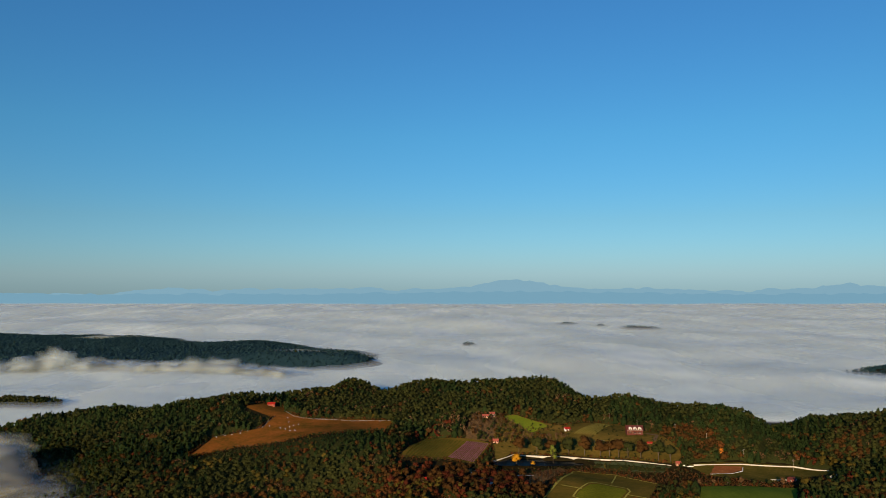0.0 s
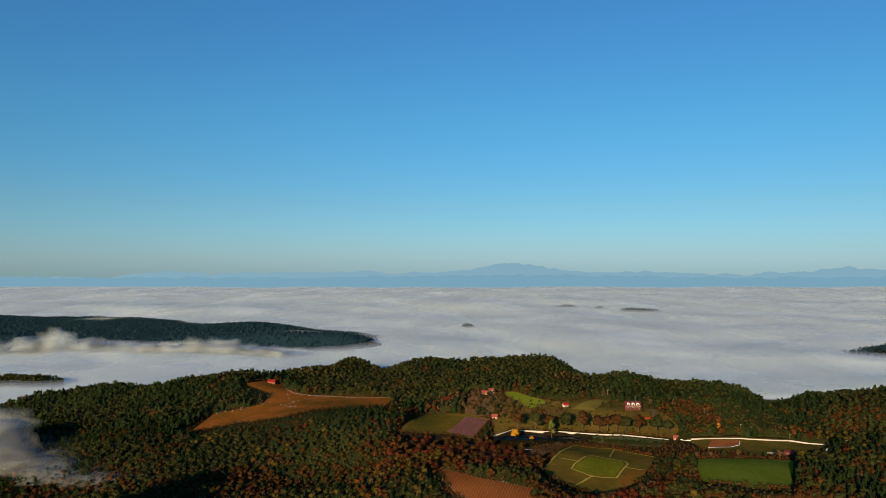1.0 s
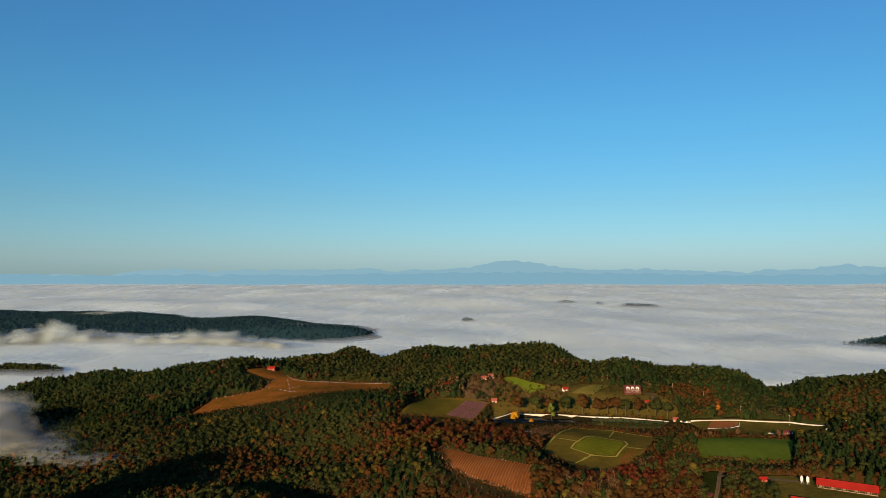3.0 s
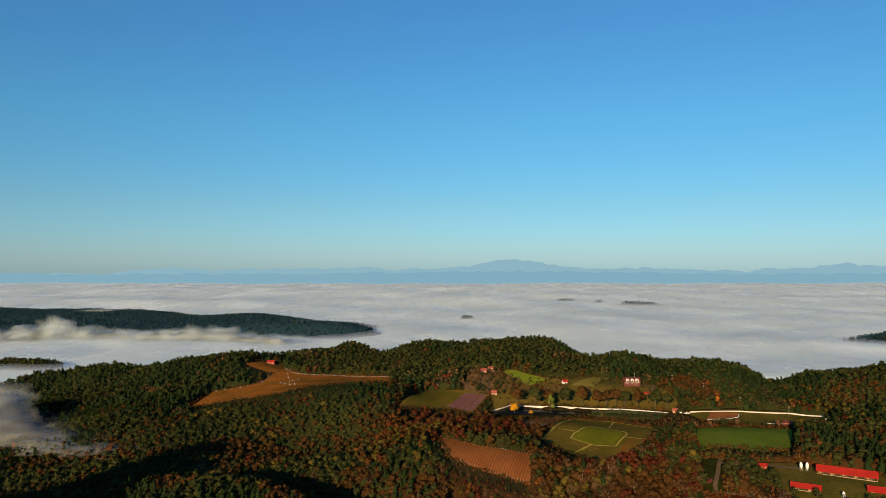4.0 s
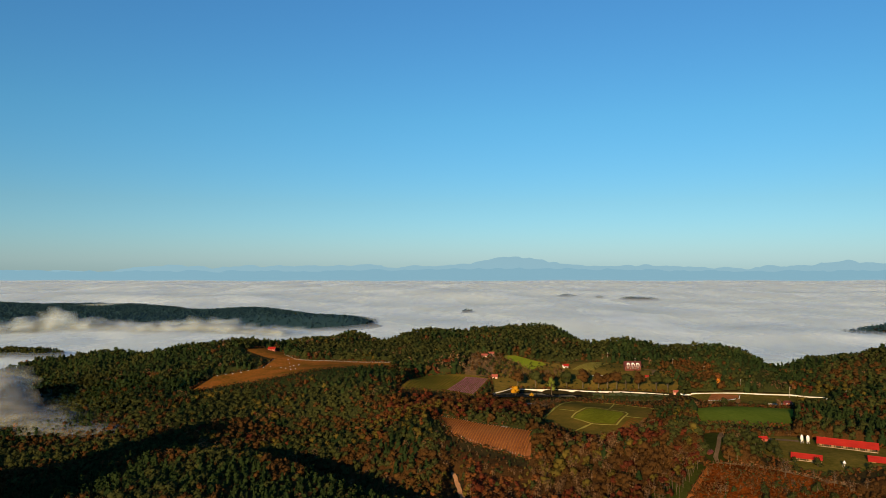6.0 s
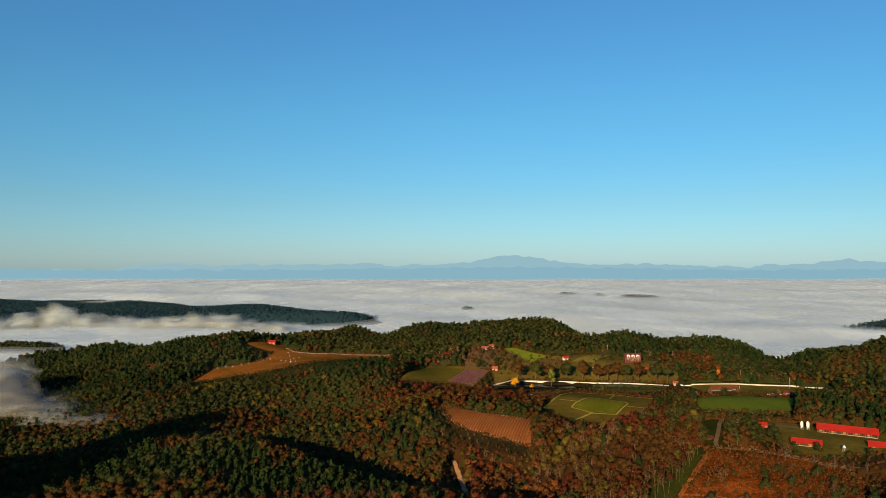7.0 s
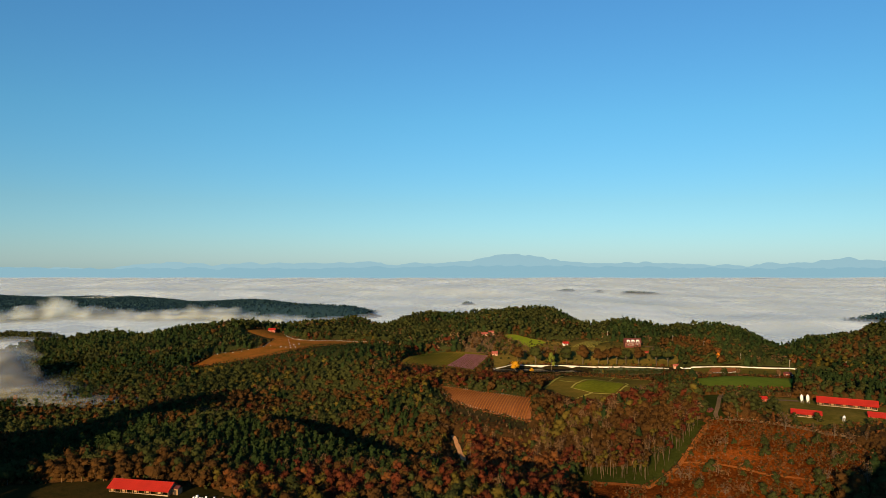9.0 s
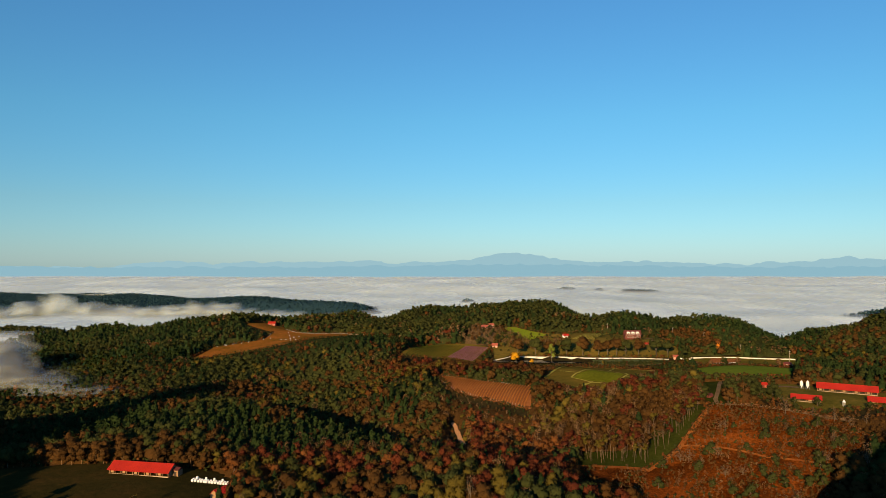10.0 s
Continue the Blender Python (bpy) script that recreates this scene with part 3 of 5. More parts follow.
def lobe(c, r, level, mid, squash=0.85, rough=0.13):
    """One bulging clump of a crown, lumpy all over."""
    d, f = BALLS[level]
    v = d * (r * (1 + rng.normal(0, rough, (len(d), 1)))) * np.array((1, 1, squash)) + c
    away = v - mid
    n = d * 0.75 + away / (np.linalg.norm(away, axis=1, keepdims=True) + 1e-9) * 0.35 + rng.normal(0, 0.12, d.shape)
    return v, f, n


def broadleaf(leaves, lobes, h=10.0, w=4.2, sparse=False, limbs=True, foot=0.45, twigs=0, level=0):
    """Crown and wood of a broad-leaved tree about h metres high."""
    crown, wood = [], [cone_tube((0, 0, -1.5), (0.2, 0.1, h * 0.62), 0.26, 0.11)]
    mid = np.array((0.1, 0.1, h * (foot + 0.62) * 0.5))
    for i in range(lobes):
        a, f = i * 2.4 + rng.uniform(0, 1), i / max(1, lobes - 1)
        rr = w * (0.58 - 0.38 * f) * rng.uniform(0.8, 1.1)
        c = np.array((math.cos(a) * rr, math.sin(a) * rr, h * (foot + (0.81 - foot) * f) + rng.normal(0, 0.04) * h))
        r = w * rng.uniform(0.40, 0.60)
        d = rng.normal(0, 1, (max(4, leaves // lobes), 3))
        d /= np.linalg.norm(d, axis=1, keepdims=True)
        d[:, 2] = np.where(d[:, 2] < -0.4, -d[:, 2], d[:, 2])
        p = c + d * r * rng.uniform(0.86, 1.28, (len(d), 1)) * (1, 1, 0.85)
        crown.append(leaf_quads(p, d + (p - mid) / w * 0.35, (0.5 if sparse else 0.66) * w / 4.2 * (70 / leaves) ** 0.5 * 1.1))
        if not sparse:
            crown.append(lobe(c, r * 0.84, level, mid, 0.85, 0.22))
        if not limbs:
            continue
        wood.append(cone_tube((0.1, 0.1, h * (0.25 + 0.2 * f)), c, 0.12, 0.04, 4))
        if sparse:
            for e in p[:4]:
                wood.append(cone_tube(c, e, 0.06, 0.02, 3))
    for i in range(twigs):
        a, e = rng.uniform(0, 6.283), rng.uniform(0.25, 0.75)
        o, b = np.array((math.cos(a), math.sin(a), 0)), np.array((-math.sin(a), math.cos(a), 0)) * 0.09
        base = np.array((0.1, 0.1, h * rng.uniform(0.2, 0.45))) + o * w * 0.25
        tip = o * w * (0.35 + e) + np.array((0, 0, h * (1.06 - 0.3 * e)))
        wood.append((np.stack([base - b, base + b, tip]), np.array([(0, 1, 2)])))
    return joined(crown), joined(wood)


def conifer(leaves, h=12.0, w=2.6, tiers=4):
    """A rounded spire: overlapping tiers of boughs that narrow to the tip."""
    f = rng.uniform(0, 1, leaves) ** 1.3
    a = rng.uniform(0, 2 * math.pi, leaves)
    r = w * (1 - f) ** 0.8 * rng.uniform(0.8, 1.12, leaves) + 0.12
    p = np.stack([np.cos(a) * r, np.sin(a) * r, h * (0.16 + 0.84 * f)], 1)
    out = np.stack([np.cos(a), np.sin(a), np.full(leaves, 0.6)], 1)
    crown = [leaf_quads(p, out, 0.85 * (70 / leaves) ** 0.5)]
    for i in range(tiers):
        e = i / tiers
        c = np.array((rng.normal(0, 0.12), rng.normal(0, 0.12), h * (0.26 + 0.70 * e)))
        crown.append(lobe(c, w * (1.02 - e) ** 0.8, 0, np.array((0, 0, h * 0.3)), h / w * (0.26 if tiers > 2 else 0.42), 0.16))
    return joined(crown), joined([cone_tube((0, 0, -1.5), (0, 0, h * 0.3), 0.22, 0.16)])


KINDS = ["conifer", "olive", "brown", "red", "orange", "yellow", "bare", "spruce"]


def templates(kind, leaves, n, limbs=True, broad=1.0, level=0, lobes=5):
    got = []
    for i in range(n):
        if kind == "conifer":
            got.append(conifer(leaves, rng.uniform(8.5, 11.5), rng.uniform(2.4, 3.1) * broad, 4 if lobes > 3 else 2))
        elif kind == "spruce":
            got.append(broadleaf(leaves, 2, rng.uniform(8, 11), rng.uniform(4.2, 5.4), False, limbs))
        elif kind == "bare":
            got.append(broadleaf(int(leaves * 0.9), 4, rng.uniform(9, 12), 3.1 * broad, True, limbs, 0.4, 14))
        else:
            got.append(broadleaf(leaves, int(rng.integers(max(2, lobes - 1), lobes + 2)), rng.uniform(8.4, 10.8), rng.uniform(3.3, 4.5) * broad, False, limbs, 0.36, 5 if lobes > 3 else 0, level))
    return got


# what grows where: x, y, half-sizes, and the weights of KINDS
WOODS = [
    (0, 900, 500, 170, (3, 14, 1.8, .03, .03, .5, .2)),
    (-380, 720, 210, 170, (14, 9, .8, .05, .05, .2, .1)),
    (-265, 690, 30, 45, (30, 1, 0, 0, 0, 0, 0)),
    (-85, 665, 42, 40, (40, 2, 1, 0, 0, 0, 0)),
    (-30, 735, 25, 35, (40, 1, 0, 0, 0, 0, 0)),
    (290, 745, 110, 60, (22, 5, 2, 0, 0, 0, 0)),
    (420, 760, 60, 60, (16, 4, 2, 0, 0, 0, 0)),
    (330, 672, 80, 60, (16, 9, 1, 0, 0, .1, .1)),
    (440, 600, 110, 110, (6, 8, 8, 0, 0, 0, .6)),
    (-190, 390, 210, 60, (26, 4, 3, .05, .1, .2, .2)),
    # darker kinds stand in for the dim light behind the long barn
    (-170, 335, 130, 18, (8, 9, 7, .1, .1, .1, .4)),
    (-70, 375, 60, 35, (20, 5, 2, .1, .2, .5, .6)),
    (-40, 500, 190, 90, (1.0, 10, 8, .3, .3, 1.0, 3.2)),
    (-60, 300, 150, 35, (.3, 4, 9, 2.6, 4.5, 1.2, .6)),
    (60, 300, 60, 60, (.5, 6, 7, 2.0, 3.5, 2.4, 1.0)),
    (35, 400, 65, 60, (.3, 6, 7, .8, 5.0, 5.0, 4.0)),
    (125, 385, 45, 60, (.6, 4, 9, 4.0, .6, .3, 2.4)),
    # dark brown and red kinds stand in for a shadow across this slope
    (125, 445, 60, 55, (1.5, 4, 11, 1.6, .3, .1, 2.5)),
    (25, 575, 95, 85, (.1, 1.2, 12, 4, 3.5, .4, 1.5)),
    (30, 720, 60, 40, (.4, 3, 10, 1.5, .4, .6, 5)),
    (190, 440, 50, 50, (1, 9, 5, .3, .3, .6, .8)),
    (300, 480, 90, 70, (14, 9, 4, .1, 0, .2, .3)),
    (180, 396, 20, 24, (3, 30, .3, 0, 0, .3, 0)),
    (200, 310, 60, 50, (2, 8, 9, .2, .3, .2, 3)),
]


# fields, yards and clearings where no wood stands
VINEYARD = [(-5, 538), (28, 511), (66, 490), (56, 438), (26, 466), (8, 486)]
ROWFIELD = [(-20, 724), (48, 697), (29, 654), (4, 660), (-42, 651)]
MAZE = [(119, 629), (152, 617), (179, 576), (164, 542), (149, 521), (138, 508), (112, 492), (94, 506), (77, 539)]
GREENFIELD = [(200, 547), (226, 534), (278, 540), (246, 482), (230, 449), (203, 449), (180, 478)]
PASTURE = [(-240, 830), (-222, 862), (-198, 862), (-194, 838), (-152, 800), (-58, 799), (-66, 758), (-112, 700), (-156, 684), (-211, 708), (-256, 688), (-250, 746), (-203, 772), (-200, 808)]
MEADOW = [(50, 655), (66, 678), (120, 668), (170, 650), (210, 620), (222, 640), (218, 700), (190, 745), (165, 752), (130, 735), (112, 748), (80, 775), (60, 765), (50, 700)]
REDPATCH = [(218, 616), (240, 618), (268, 620), (312, 614), (326, 603), (337, 596), (332, 584), (262, 560), (224, 586)]
BARNYARD = [(188, 420), (214, 420), (258, 392), (262, 366), (196, 352), (186, 362), (178, 385)]
TRACKSIDE = [(146, 373), (149, 392), (163, 427), (175, 430), (168, 408), (158, 388), (156, 376)]
CLEARING = [(148, 377), (156, 374), (196, 348), (206, 330), (178, 306), (160, 280), (150, 255), (96, 255), (78, 312), (66, 340), (70, 354), (98, 327), (115, 338), (125, 349), (143, 371)]
FARMFIELD = [(-330, 250), (-86, 250), (-88, 300), (-104, 316), (-150, 322), (-205, 326), (-330, 330)]
CUT = [(5, 440), (7.5, 440), (10.5, 424), (12, 412), (16.5, 378), (13.5, 377), (9.5, 410), (8, 424)]
EDGE = [(70, 355), (98, 328), (115, 339), (125, 350), (143, 372), (136, 386), (118, 370), (110, 361), (98, 351), (76, 374)]
PATCH = [(-14, 246), (24, 246), (22, 262), (4, 266), (-10, 264)]
ROOFS = [(24, 590), (50, 594), (50, 580), (26, 578)]
GROVE = [(-40, 590), (-30, 640), (20, 645), (75, 612), (62, 560), (20, 545)]
ORCHARD = [(22, 704), (30, 770), (64, 764), (84, 736), (92, 718), (130, 706), (120, 696), (52, 700)]
WALLS = [(22, 634), (52, 632), (52, 625), (22, 626)]
OPEN = [VINEYARD, ROWFIELD, MAZE, GREENFIELD, PASTURE, MEADOW, REDPATCH, BARNYARD, CLEARING, TRACKSIDE, FARMFIELD, CUT, PATCH, EDGE, POND]
SCRUB = [(66, 562), (88, 545), (107, 572), (168, 551), (196, 531), (262, 508), (296, 560), (262, 560), (224, 588), (206, 612), (192, 604), (165, 620), (142, 638), (106, 637), (74, 621), (62, 600)]
YARDS = [SCRUB, ROOFS, WALLS, GROVE, ORCHARD]


def open_ground(x, y, yards=()):
    hit = np.zeros(x.shape, bool)
    for poly in (*OPEN, *yards):
        hit |= inside(x, y, poly)
    return hit



def scatter(x0, x1, y0, y1, gap):
    """Points about gap metres apart, jittered, in rows that are offset."""
    xx, yy = np.meshgrid(np.arange(x0, x1, gap), np.arange(y0, y1, gap * 0.87))
    xx = xx + (np.arange(xx.shape[0])[:, None] % 2) * gap / 2
    x = (xx + rng.uniform(-0.42, 0.42, xx.shape) * gap).ravel()
    y = (yy + rng.uniform(-0.42, 0.42, yy.shape) * gap).ravel()
    return x, y


def kind_at(x, y):
    w = np.tile(np.array((1.8, 9, 3.2, .05, .1, .4, .6, 0)), (len(x), 1))
    for cx, cy, rx, ry, ww in WOODS:
        g = np.exp(-2.0 * (((x - cx) / rx) ** 4 + ((y - cy) / ry) ** 4))[:, None]
        w = w * (1 - g) + np.array((*ww, 0)) * g
    w[:, 2:5] *= np.where((y > 700) & (x > -120), 0.12, np.where(y > 700, 0.25, 1.0))[:, None]
    w[:, 5] *= np.where(y > 700, 0.25, 1.0)
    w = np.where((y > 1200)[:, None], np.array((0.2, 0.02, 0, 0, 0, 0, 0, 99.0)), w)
    # groves: neighbours tend to be of one kind
    for i in range(len(KINDS)):
        nz = np.array([noise.noise(Vector((a * 0.017, b * 0.017, i * 9.1))) for a, b in zip(x, y)])
        w[:, i] *= np.exp(4.6 * nz)
    c = np.cumsum(w / w.sum(1, keepdims=True), 1)
    return (rng.uniform(0, 1, (len(x), 1)) > c).sum(1)


def low_near_fields(x, y):
    """Trees on the side of a field that slopes towards the valley are young and low."""
    s = np.ones(x.shape)
    for d in (66, 60, 54, 46, 38, 31, 25, 19, 14, 9, 5, 2):
        hit = open_ground(x * (1 + d / y), y + d)
        s = np.where(hit, np.minimum(s, 0.11 + 0.0125 * d), s)
    # nor do they shade the fields
    for d in (36, 30, 25, 20, 15, 10, 6, 3):
        hit = open_ground(x - math.sin(SUN_AZ) * d, y - math.cos(SUN_AZ) * d)
        s = np.where(hit, np.minimum(s, 0.10 + 0.026 * d), s)
    return s


def plant(name, kind, x, y, tpl, size, label, wood_too):
    """Many trees of one kind, joined: one mesh for the wood, one for its leaves."""
    cv, cf, cn, ct, wv, wf, co, wo = [], [], [], [], [], [], 0, 0
    which = rng.integers(0, len(tpl), len(x))
    z = height(x, y)
    turn, s = rng.uniform(0, 6.283, len(x)), size * rng.uniform(0.84, 1.10, len(x)) * (low_near_fields(x, y) if size > 0.9 and size < 1.1 else 1.0)
    fat, tone = rng.uniform(0.85, 1.2, len(x)), rng.uniform(0, 1, len(x))
    for k, ((tv, tf, tn), (uv, uf)) in enumerate(tpl):
        m = np.nonzero(which == k)[0]
        if not len(m):
            continue
        ca, sa = np.cos(turn[m])[:, None], np.sin(turn[m])[:, None]

        def put(v):
            sx, sz = (s[m] * fat[m])[:, None], s[m][:, None]
            return np.stack([(v[:, 0] * ca - v[:, 1] * sa) * sx + x[m][:, None], (v[:, 0] * sa + v[:, 1] * ca) * sx + y[m][:, None], v[:, 2] * sz + z[m][:, None]], -1)

        p = put(tv)
        cv.append(p.reshape(-1, 3))
        cf.append((tf[None] + (np.arange(len(m)) * len(tv))[:, None, None] + co).reshape(-1, 3))
        cn.append(np.stack([tn[:, 0] * ca - tn[:, 1] * sa, tn[:, 0] * sa + tn[:, 1] * ca, np.tile(tn[:, 2], (len(m), 1))], -1).reshape(-1, 3))
        ct.append(np.repeat(tone[m], len(tv)))
        co += len(m) * len(tv)
        if wood_too:
            p = put(uv)
            wv.append(p.reshape(-1, 3))
            wf.append((uf[None] + (np.arange(len(m)) * len(uv))[:, None, None] + wo).reshape(-1, 3))
            wo += len(m) * len(uv)
    me = mesh_of(name, np.concatenate(cv), np.concatenate(cf), LEAVES[kind])
    shade_by(me, np.concatenate(cn))
    point_attribute(me, "tint", np.concatenate(ct))
    ob = tagged(new(name, me), label, "forest", kind="stuff")
    if wood_too:
        w = new("trunks", mesh_of("trunks", np.concatenate(wv), np.concatenate(wf), M_TWIG if kind in ("bare", "brown", "red", "yellow") else M_BARK))
        w.parent = ob
    return ob


LABELS = {
    "conifer": "dark green conifers standing close on the slope", "olive": "olive-green broadleaf woodland on the hills",
    "brown": "brown autumn broadleaf woodland", "red": "deep red autumn maples among the wood",
    "orange": "orange autumn trees among the wood", "yellow": "yellow-green autumn trees among the wood",
    "bare": "half-bare pale twiggy trees in the wood", "spruce": "conifers on a far ridge in the mist, haze blue put into their leaves",
}


def forest(x0, x1, y0, y1, gap, leaves, wood_too, nt, slope=0.69, size=1.0, limbs=True, broad=1.0, level=0, lobes=5):
    x, y = scatter(x0, x1, y0, y1, gap)
    keep = (np.abs(x) < y * slope + 40) & (height(x, y) > np.where(y < 900, -30, mist_level(y) - 7)) & ~open_ground(x, y, YARDS)
    x, y = x[keep], y[keep]
    top, hid = height(x, y) + 9, np.zeros(len(x), bool)
    for f in np.linspace(0.3, 0.985, 60):
        hid |= height(x * f, y * f) + 4 > 190 + (top - 190) * f
    keep = ~hid | (rng.uniform(0, 1, len(x)) < 0.12)
    x, y = x[keep], y[keep]
    k = kind_at(x, y)
    for i, kind in enumerate(KINDS):
        m = k == i
        if m.any():
            plant("woodland", kind, x[m], y[m], templates(kind, leaves, nt, limbs, broad, level, lobes), size, LABELS[kind], wood_too)
    return len(x)




def understorey(x0, x1, y0, y1, step, high, kind, slope):
    """Bushes and young growth that close the wood below the crowns."""
    X, Y = np.meshgrid(np.arange(x0, x1, step), np.arange(y0, y1, step))
    X, Y = X + rng.uniform(-0.35, 0.35, X.shape) * step, Y + rng.uniform(-0.35, 0.35, X.shape) * step
    grown = np.where(open_ground(X, Y, YARDS), 0.0, 1.0) * low_near_fields(X, Y)
    for dx, dy in ((step, 0), (-step, 0), (0, step), (0, -step)):
        grown = np.where(open_ground(X + dx, Y + dy, YARDS), 0.0, grown)
    Z = height(X, Y) + high * grown * rng.uniform(0.75, 1.2, X.shape) - np.where(grown < 0.3, 1.5, 0.0)
    f = grid_faces(*X.shape)
    cx, cy = X.ravel()[f].mean(1), Y.ravel()[f].mean(1)
    f = f[(grown.ravel()[f].max(1) > 0.3) & (np.abs(cx) < cy * slope + 30)]
    used = np.unique(f)
    back = np.zeros(X.size, int)
    back[used] = np.arange(len(used))
    me = mesh_of("understorey", np.stack([X, Y, Z], -1).reshape(-1, 3)[used], back[f], LEAVES[kind], True)
    point_attribute(me, "tint", rng.uniform(0, 1, len(used)))
    tagged(new("understorey", me), "dense young growth closing the wood below the crowns", "undergrowth", kind="stuff")


understorey(-340, 340, 264, 480, 3.2, 5.2, "brown", 0.69)
understorey(-540, 540, 477, 1100, 4.6, 5.6, "olive", 0.69)
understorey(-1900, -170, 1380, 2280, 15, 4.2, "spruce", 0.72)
NEAR_LINE = 345
forest(-420, 420, NEAR_LINE, 480, 5.5, 50, True, 9, limbs=False, broad=1.03, lobes=5)
forest(-560, 560, 480, 700, 5.9, 28, False, 9, limbs=False, broad=1.04, lobes=3)
forest(-720, 760, 700, 1110, 6.7, 11, False, 9, broad=1.06, lobes=2)
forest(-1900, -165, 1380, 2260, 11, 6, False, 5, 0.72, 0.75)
forest(-800, -560, 970, 1070, 8, 18, False, 4, 0.8, lobes=3)
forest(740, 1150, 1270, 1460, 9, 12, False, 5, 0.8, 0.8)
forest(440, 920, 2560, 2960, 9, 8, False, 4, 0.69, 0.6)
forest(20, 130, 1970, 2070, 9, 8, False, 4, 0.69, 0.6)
# wood on the added heights, which makes the edge of their shade ragged
hx, hy = scatter(-520, 280, 50, 150, 9.0)
hm = (np.abs(hx) > 110)
hx, hy = hx[hm], hy[hm]
plant("woodland", "brown", hx, hy, templates("brown", 40, 4), 1.2, "brown wood on the added shading heights, out of view", False)


# ---- fields ----
def lerp(a, b, f):
    return tuple(p + (q - p) * f for p, q in zip(a, b))


def along_line(pts, step):
    """Points every step metres along a polyline."""
    out = []
    for a, b in zip(pts, pts[1:]):
        n = max(1, int(math.dist(a, b) / step))
        out += [lerp(a, b, i / n) for i in range(n)]
    return out + [pts[-1]]


def field(name, poly, mat, label, lift=0.25, step=2.5, ragged=1.0):
    """A patch of ground cover that follows the land, with a slightly uneven edge."""
    edge = along_line(poly + poly[:1], 4.0)[:-1]
    edge = [(x + ragged * noise.noise(Vector((x * 0.2, y * 0.2, 3))), y + ragged * noise.noise(Vector((x * 0.2, y * 0.2, 8)))) for x, y in edge]
    x0, x1 = min(p[0] for p in edge), max(p[0] for p in edge)
    y0, y1 = min(p[1] for p in edge), max(p[1] for p in edge)
    bm = bmesh.new()
    bm.faces.new([bm.verts.new((x, y, 0)) for x, y in edge])
    for axis, lo, hi in ((0, x0, x1), (1, y0, y1)):
        for c in np.arange(lo + step, hi, step):
            co = (c, 0, 0) if axis == 0 else (0, c, 0)
            no = (1, 0, 0) if axis == 0 else (0, 1, 0)
            bmesh.ops.bisect_plane(bm, geom=bm.verts[:] + bm.edges[:] + bm.faces[:], plane_co=co, plane_no=no)
    zz = height([v.co.x for v in bm.verts], [v.co.y for v in bm.verts])
    for v, z in zip(bm.verts, zz):
        v.co.z = z + lift
    bmesh.ops.recalc_face_normals(bm, faces=bm.faces)
    if sum(f.normal.z for f in bm.faces) < 0:
        bmesh.ops.reverse_faces(bm, faces=bm.faces)
    me = bpy.data.meshes.new(name)
    bm.to_mesh(me)
    bm.free()
    me.materials.append(mat)
    return tagged(new(name, me), label, "field", kind="structure")


def ribbon(name, pts, width, mat, label, lift=0.35, step=3.0, category="path"):
    """A path or track along a line on the land."""
    line = along_line(pts, step)
    rows = []
    for i, (x, y) in enumerate(line):
        a, b = line[max(0, i - 1)], line[min(len(line) - 1, i + 1)]
        d = math.dist(a, b) + 1e-9
        nx, ny = -(b[1] - a[1]) / d, (b[0] - a[0]) / d
        w = width / 2 * (1 + 0.15 * noise.noise(Vector((x * 0.3, y * 0.3, 0))))
        for s in (-1, -0.33, 0.33, 1):
            px, py = x + nx * w * s, y + ny * w * s
            rows.append((px, py, float(height(px, py)) + lift))
    ob = new(name, mesh_of(name, rows, grid_faces(len(line), 4), mat, True))
    return tagged(ob, label, category, kind="structure")


field("field_meadow", MEADOW, M_MEADOW, "rough brown and olive meadow on the terrace")
field("field_vineyard", VINEYARD, M_REDSOIL, "reddish soil of the vineyard")
field("field_rows", ROWFIELD, M_BEDS, "dark soil between the shrub rows")
field("field_maze", MAZE, M_BEDS, "olive-brown garden beds on the plateau")
field("field_green", GREENFIELD, M_FIELD, "smooth green grass field")
field("field_pasture", PASTURE, M_PASTURE, "orange-brown dry pasture on the hill")
field("field_bank", REDPATCH, M_YARD, "rough grassy bank below the white wall")
field("field_barnyard", BARNYARD, M_YARD, "short grass yard round the red-roofed barns")
field("field_clearing", CLEARING, M_BRACKEN, "felled clearing covered in orange-brown bracken")
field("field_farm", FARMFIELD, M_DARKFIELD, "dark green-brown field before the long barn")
field("field_cut", CUT, M_GULLY, "bare orange gully running down through the wood", 0.3, 2.5)
field("field_patch", PATCH, M_REDSOIL, "brown earth field below the wood", 0.3, 2.5)
field("field_edge", EDGE, M_EDGEGRASS, "strip of dark green grass at the wood's edge", 0.4, 2.5)
field("field_trackside", TRACKSIDE, M_EDGEGRASS, "dark green grass beside the farm track", 0.35, 2.5)
field("field_orchard", ORCHARD, M_ORCHARD, "dry pinkish-brown grass under the orchard", 0.2)
field("field_grove", [(22, 596), (20, 640), (54, 640), (88, 632), (110, 640), (114, 634), (74, 560), (66, 560), (60, 592)], M_ORCHARD, "dry brown grass round the farm sheds", 0.2)
field("field_lawn", [(64, 764), (82, 771), (108, 748), (112, 738), (92, 722), (84, 738)], M_LAWN, "bright green lawn below the hilltop", 0.5)
field("field_stripes", [(167, 747), (181, 741), (154, 698), (132, 706)], M_MEADOW, "yellow-green striped plot on the slope", 0.5)
field("field_redbed", [(240, 611), (264, 610), (258, 599), (248, 592), (228, 590)], M_REDSOIL, "rust-red planted bed inside a white kerb", 0.5)
field("field_lotus", [(142, 652), (168, 644), (203, 615), (192, 605), (165, 622), (142, 640)], M_LOTUS, "grey-green bed of water plants beside the pond", 0.6)
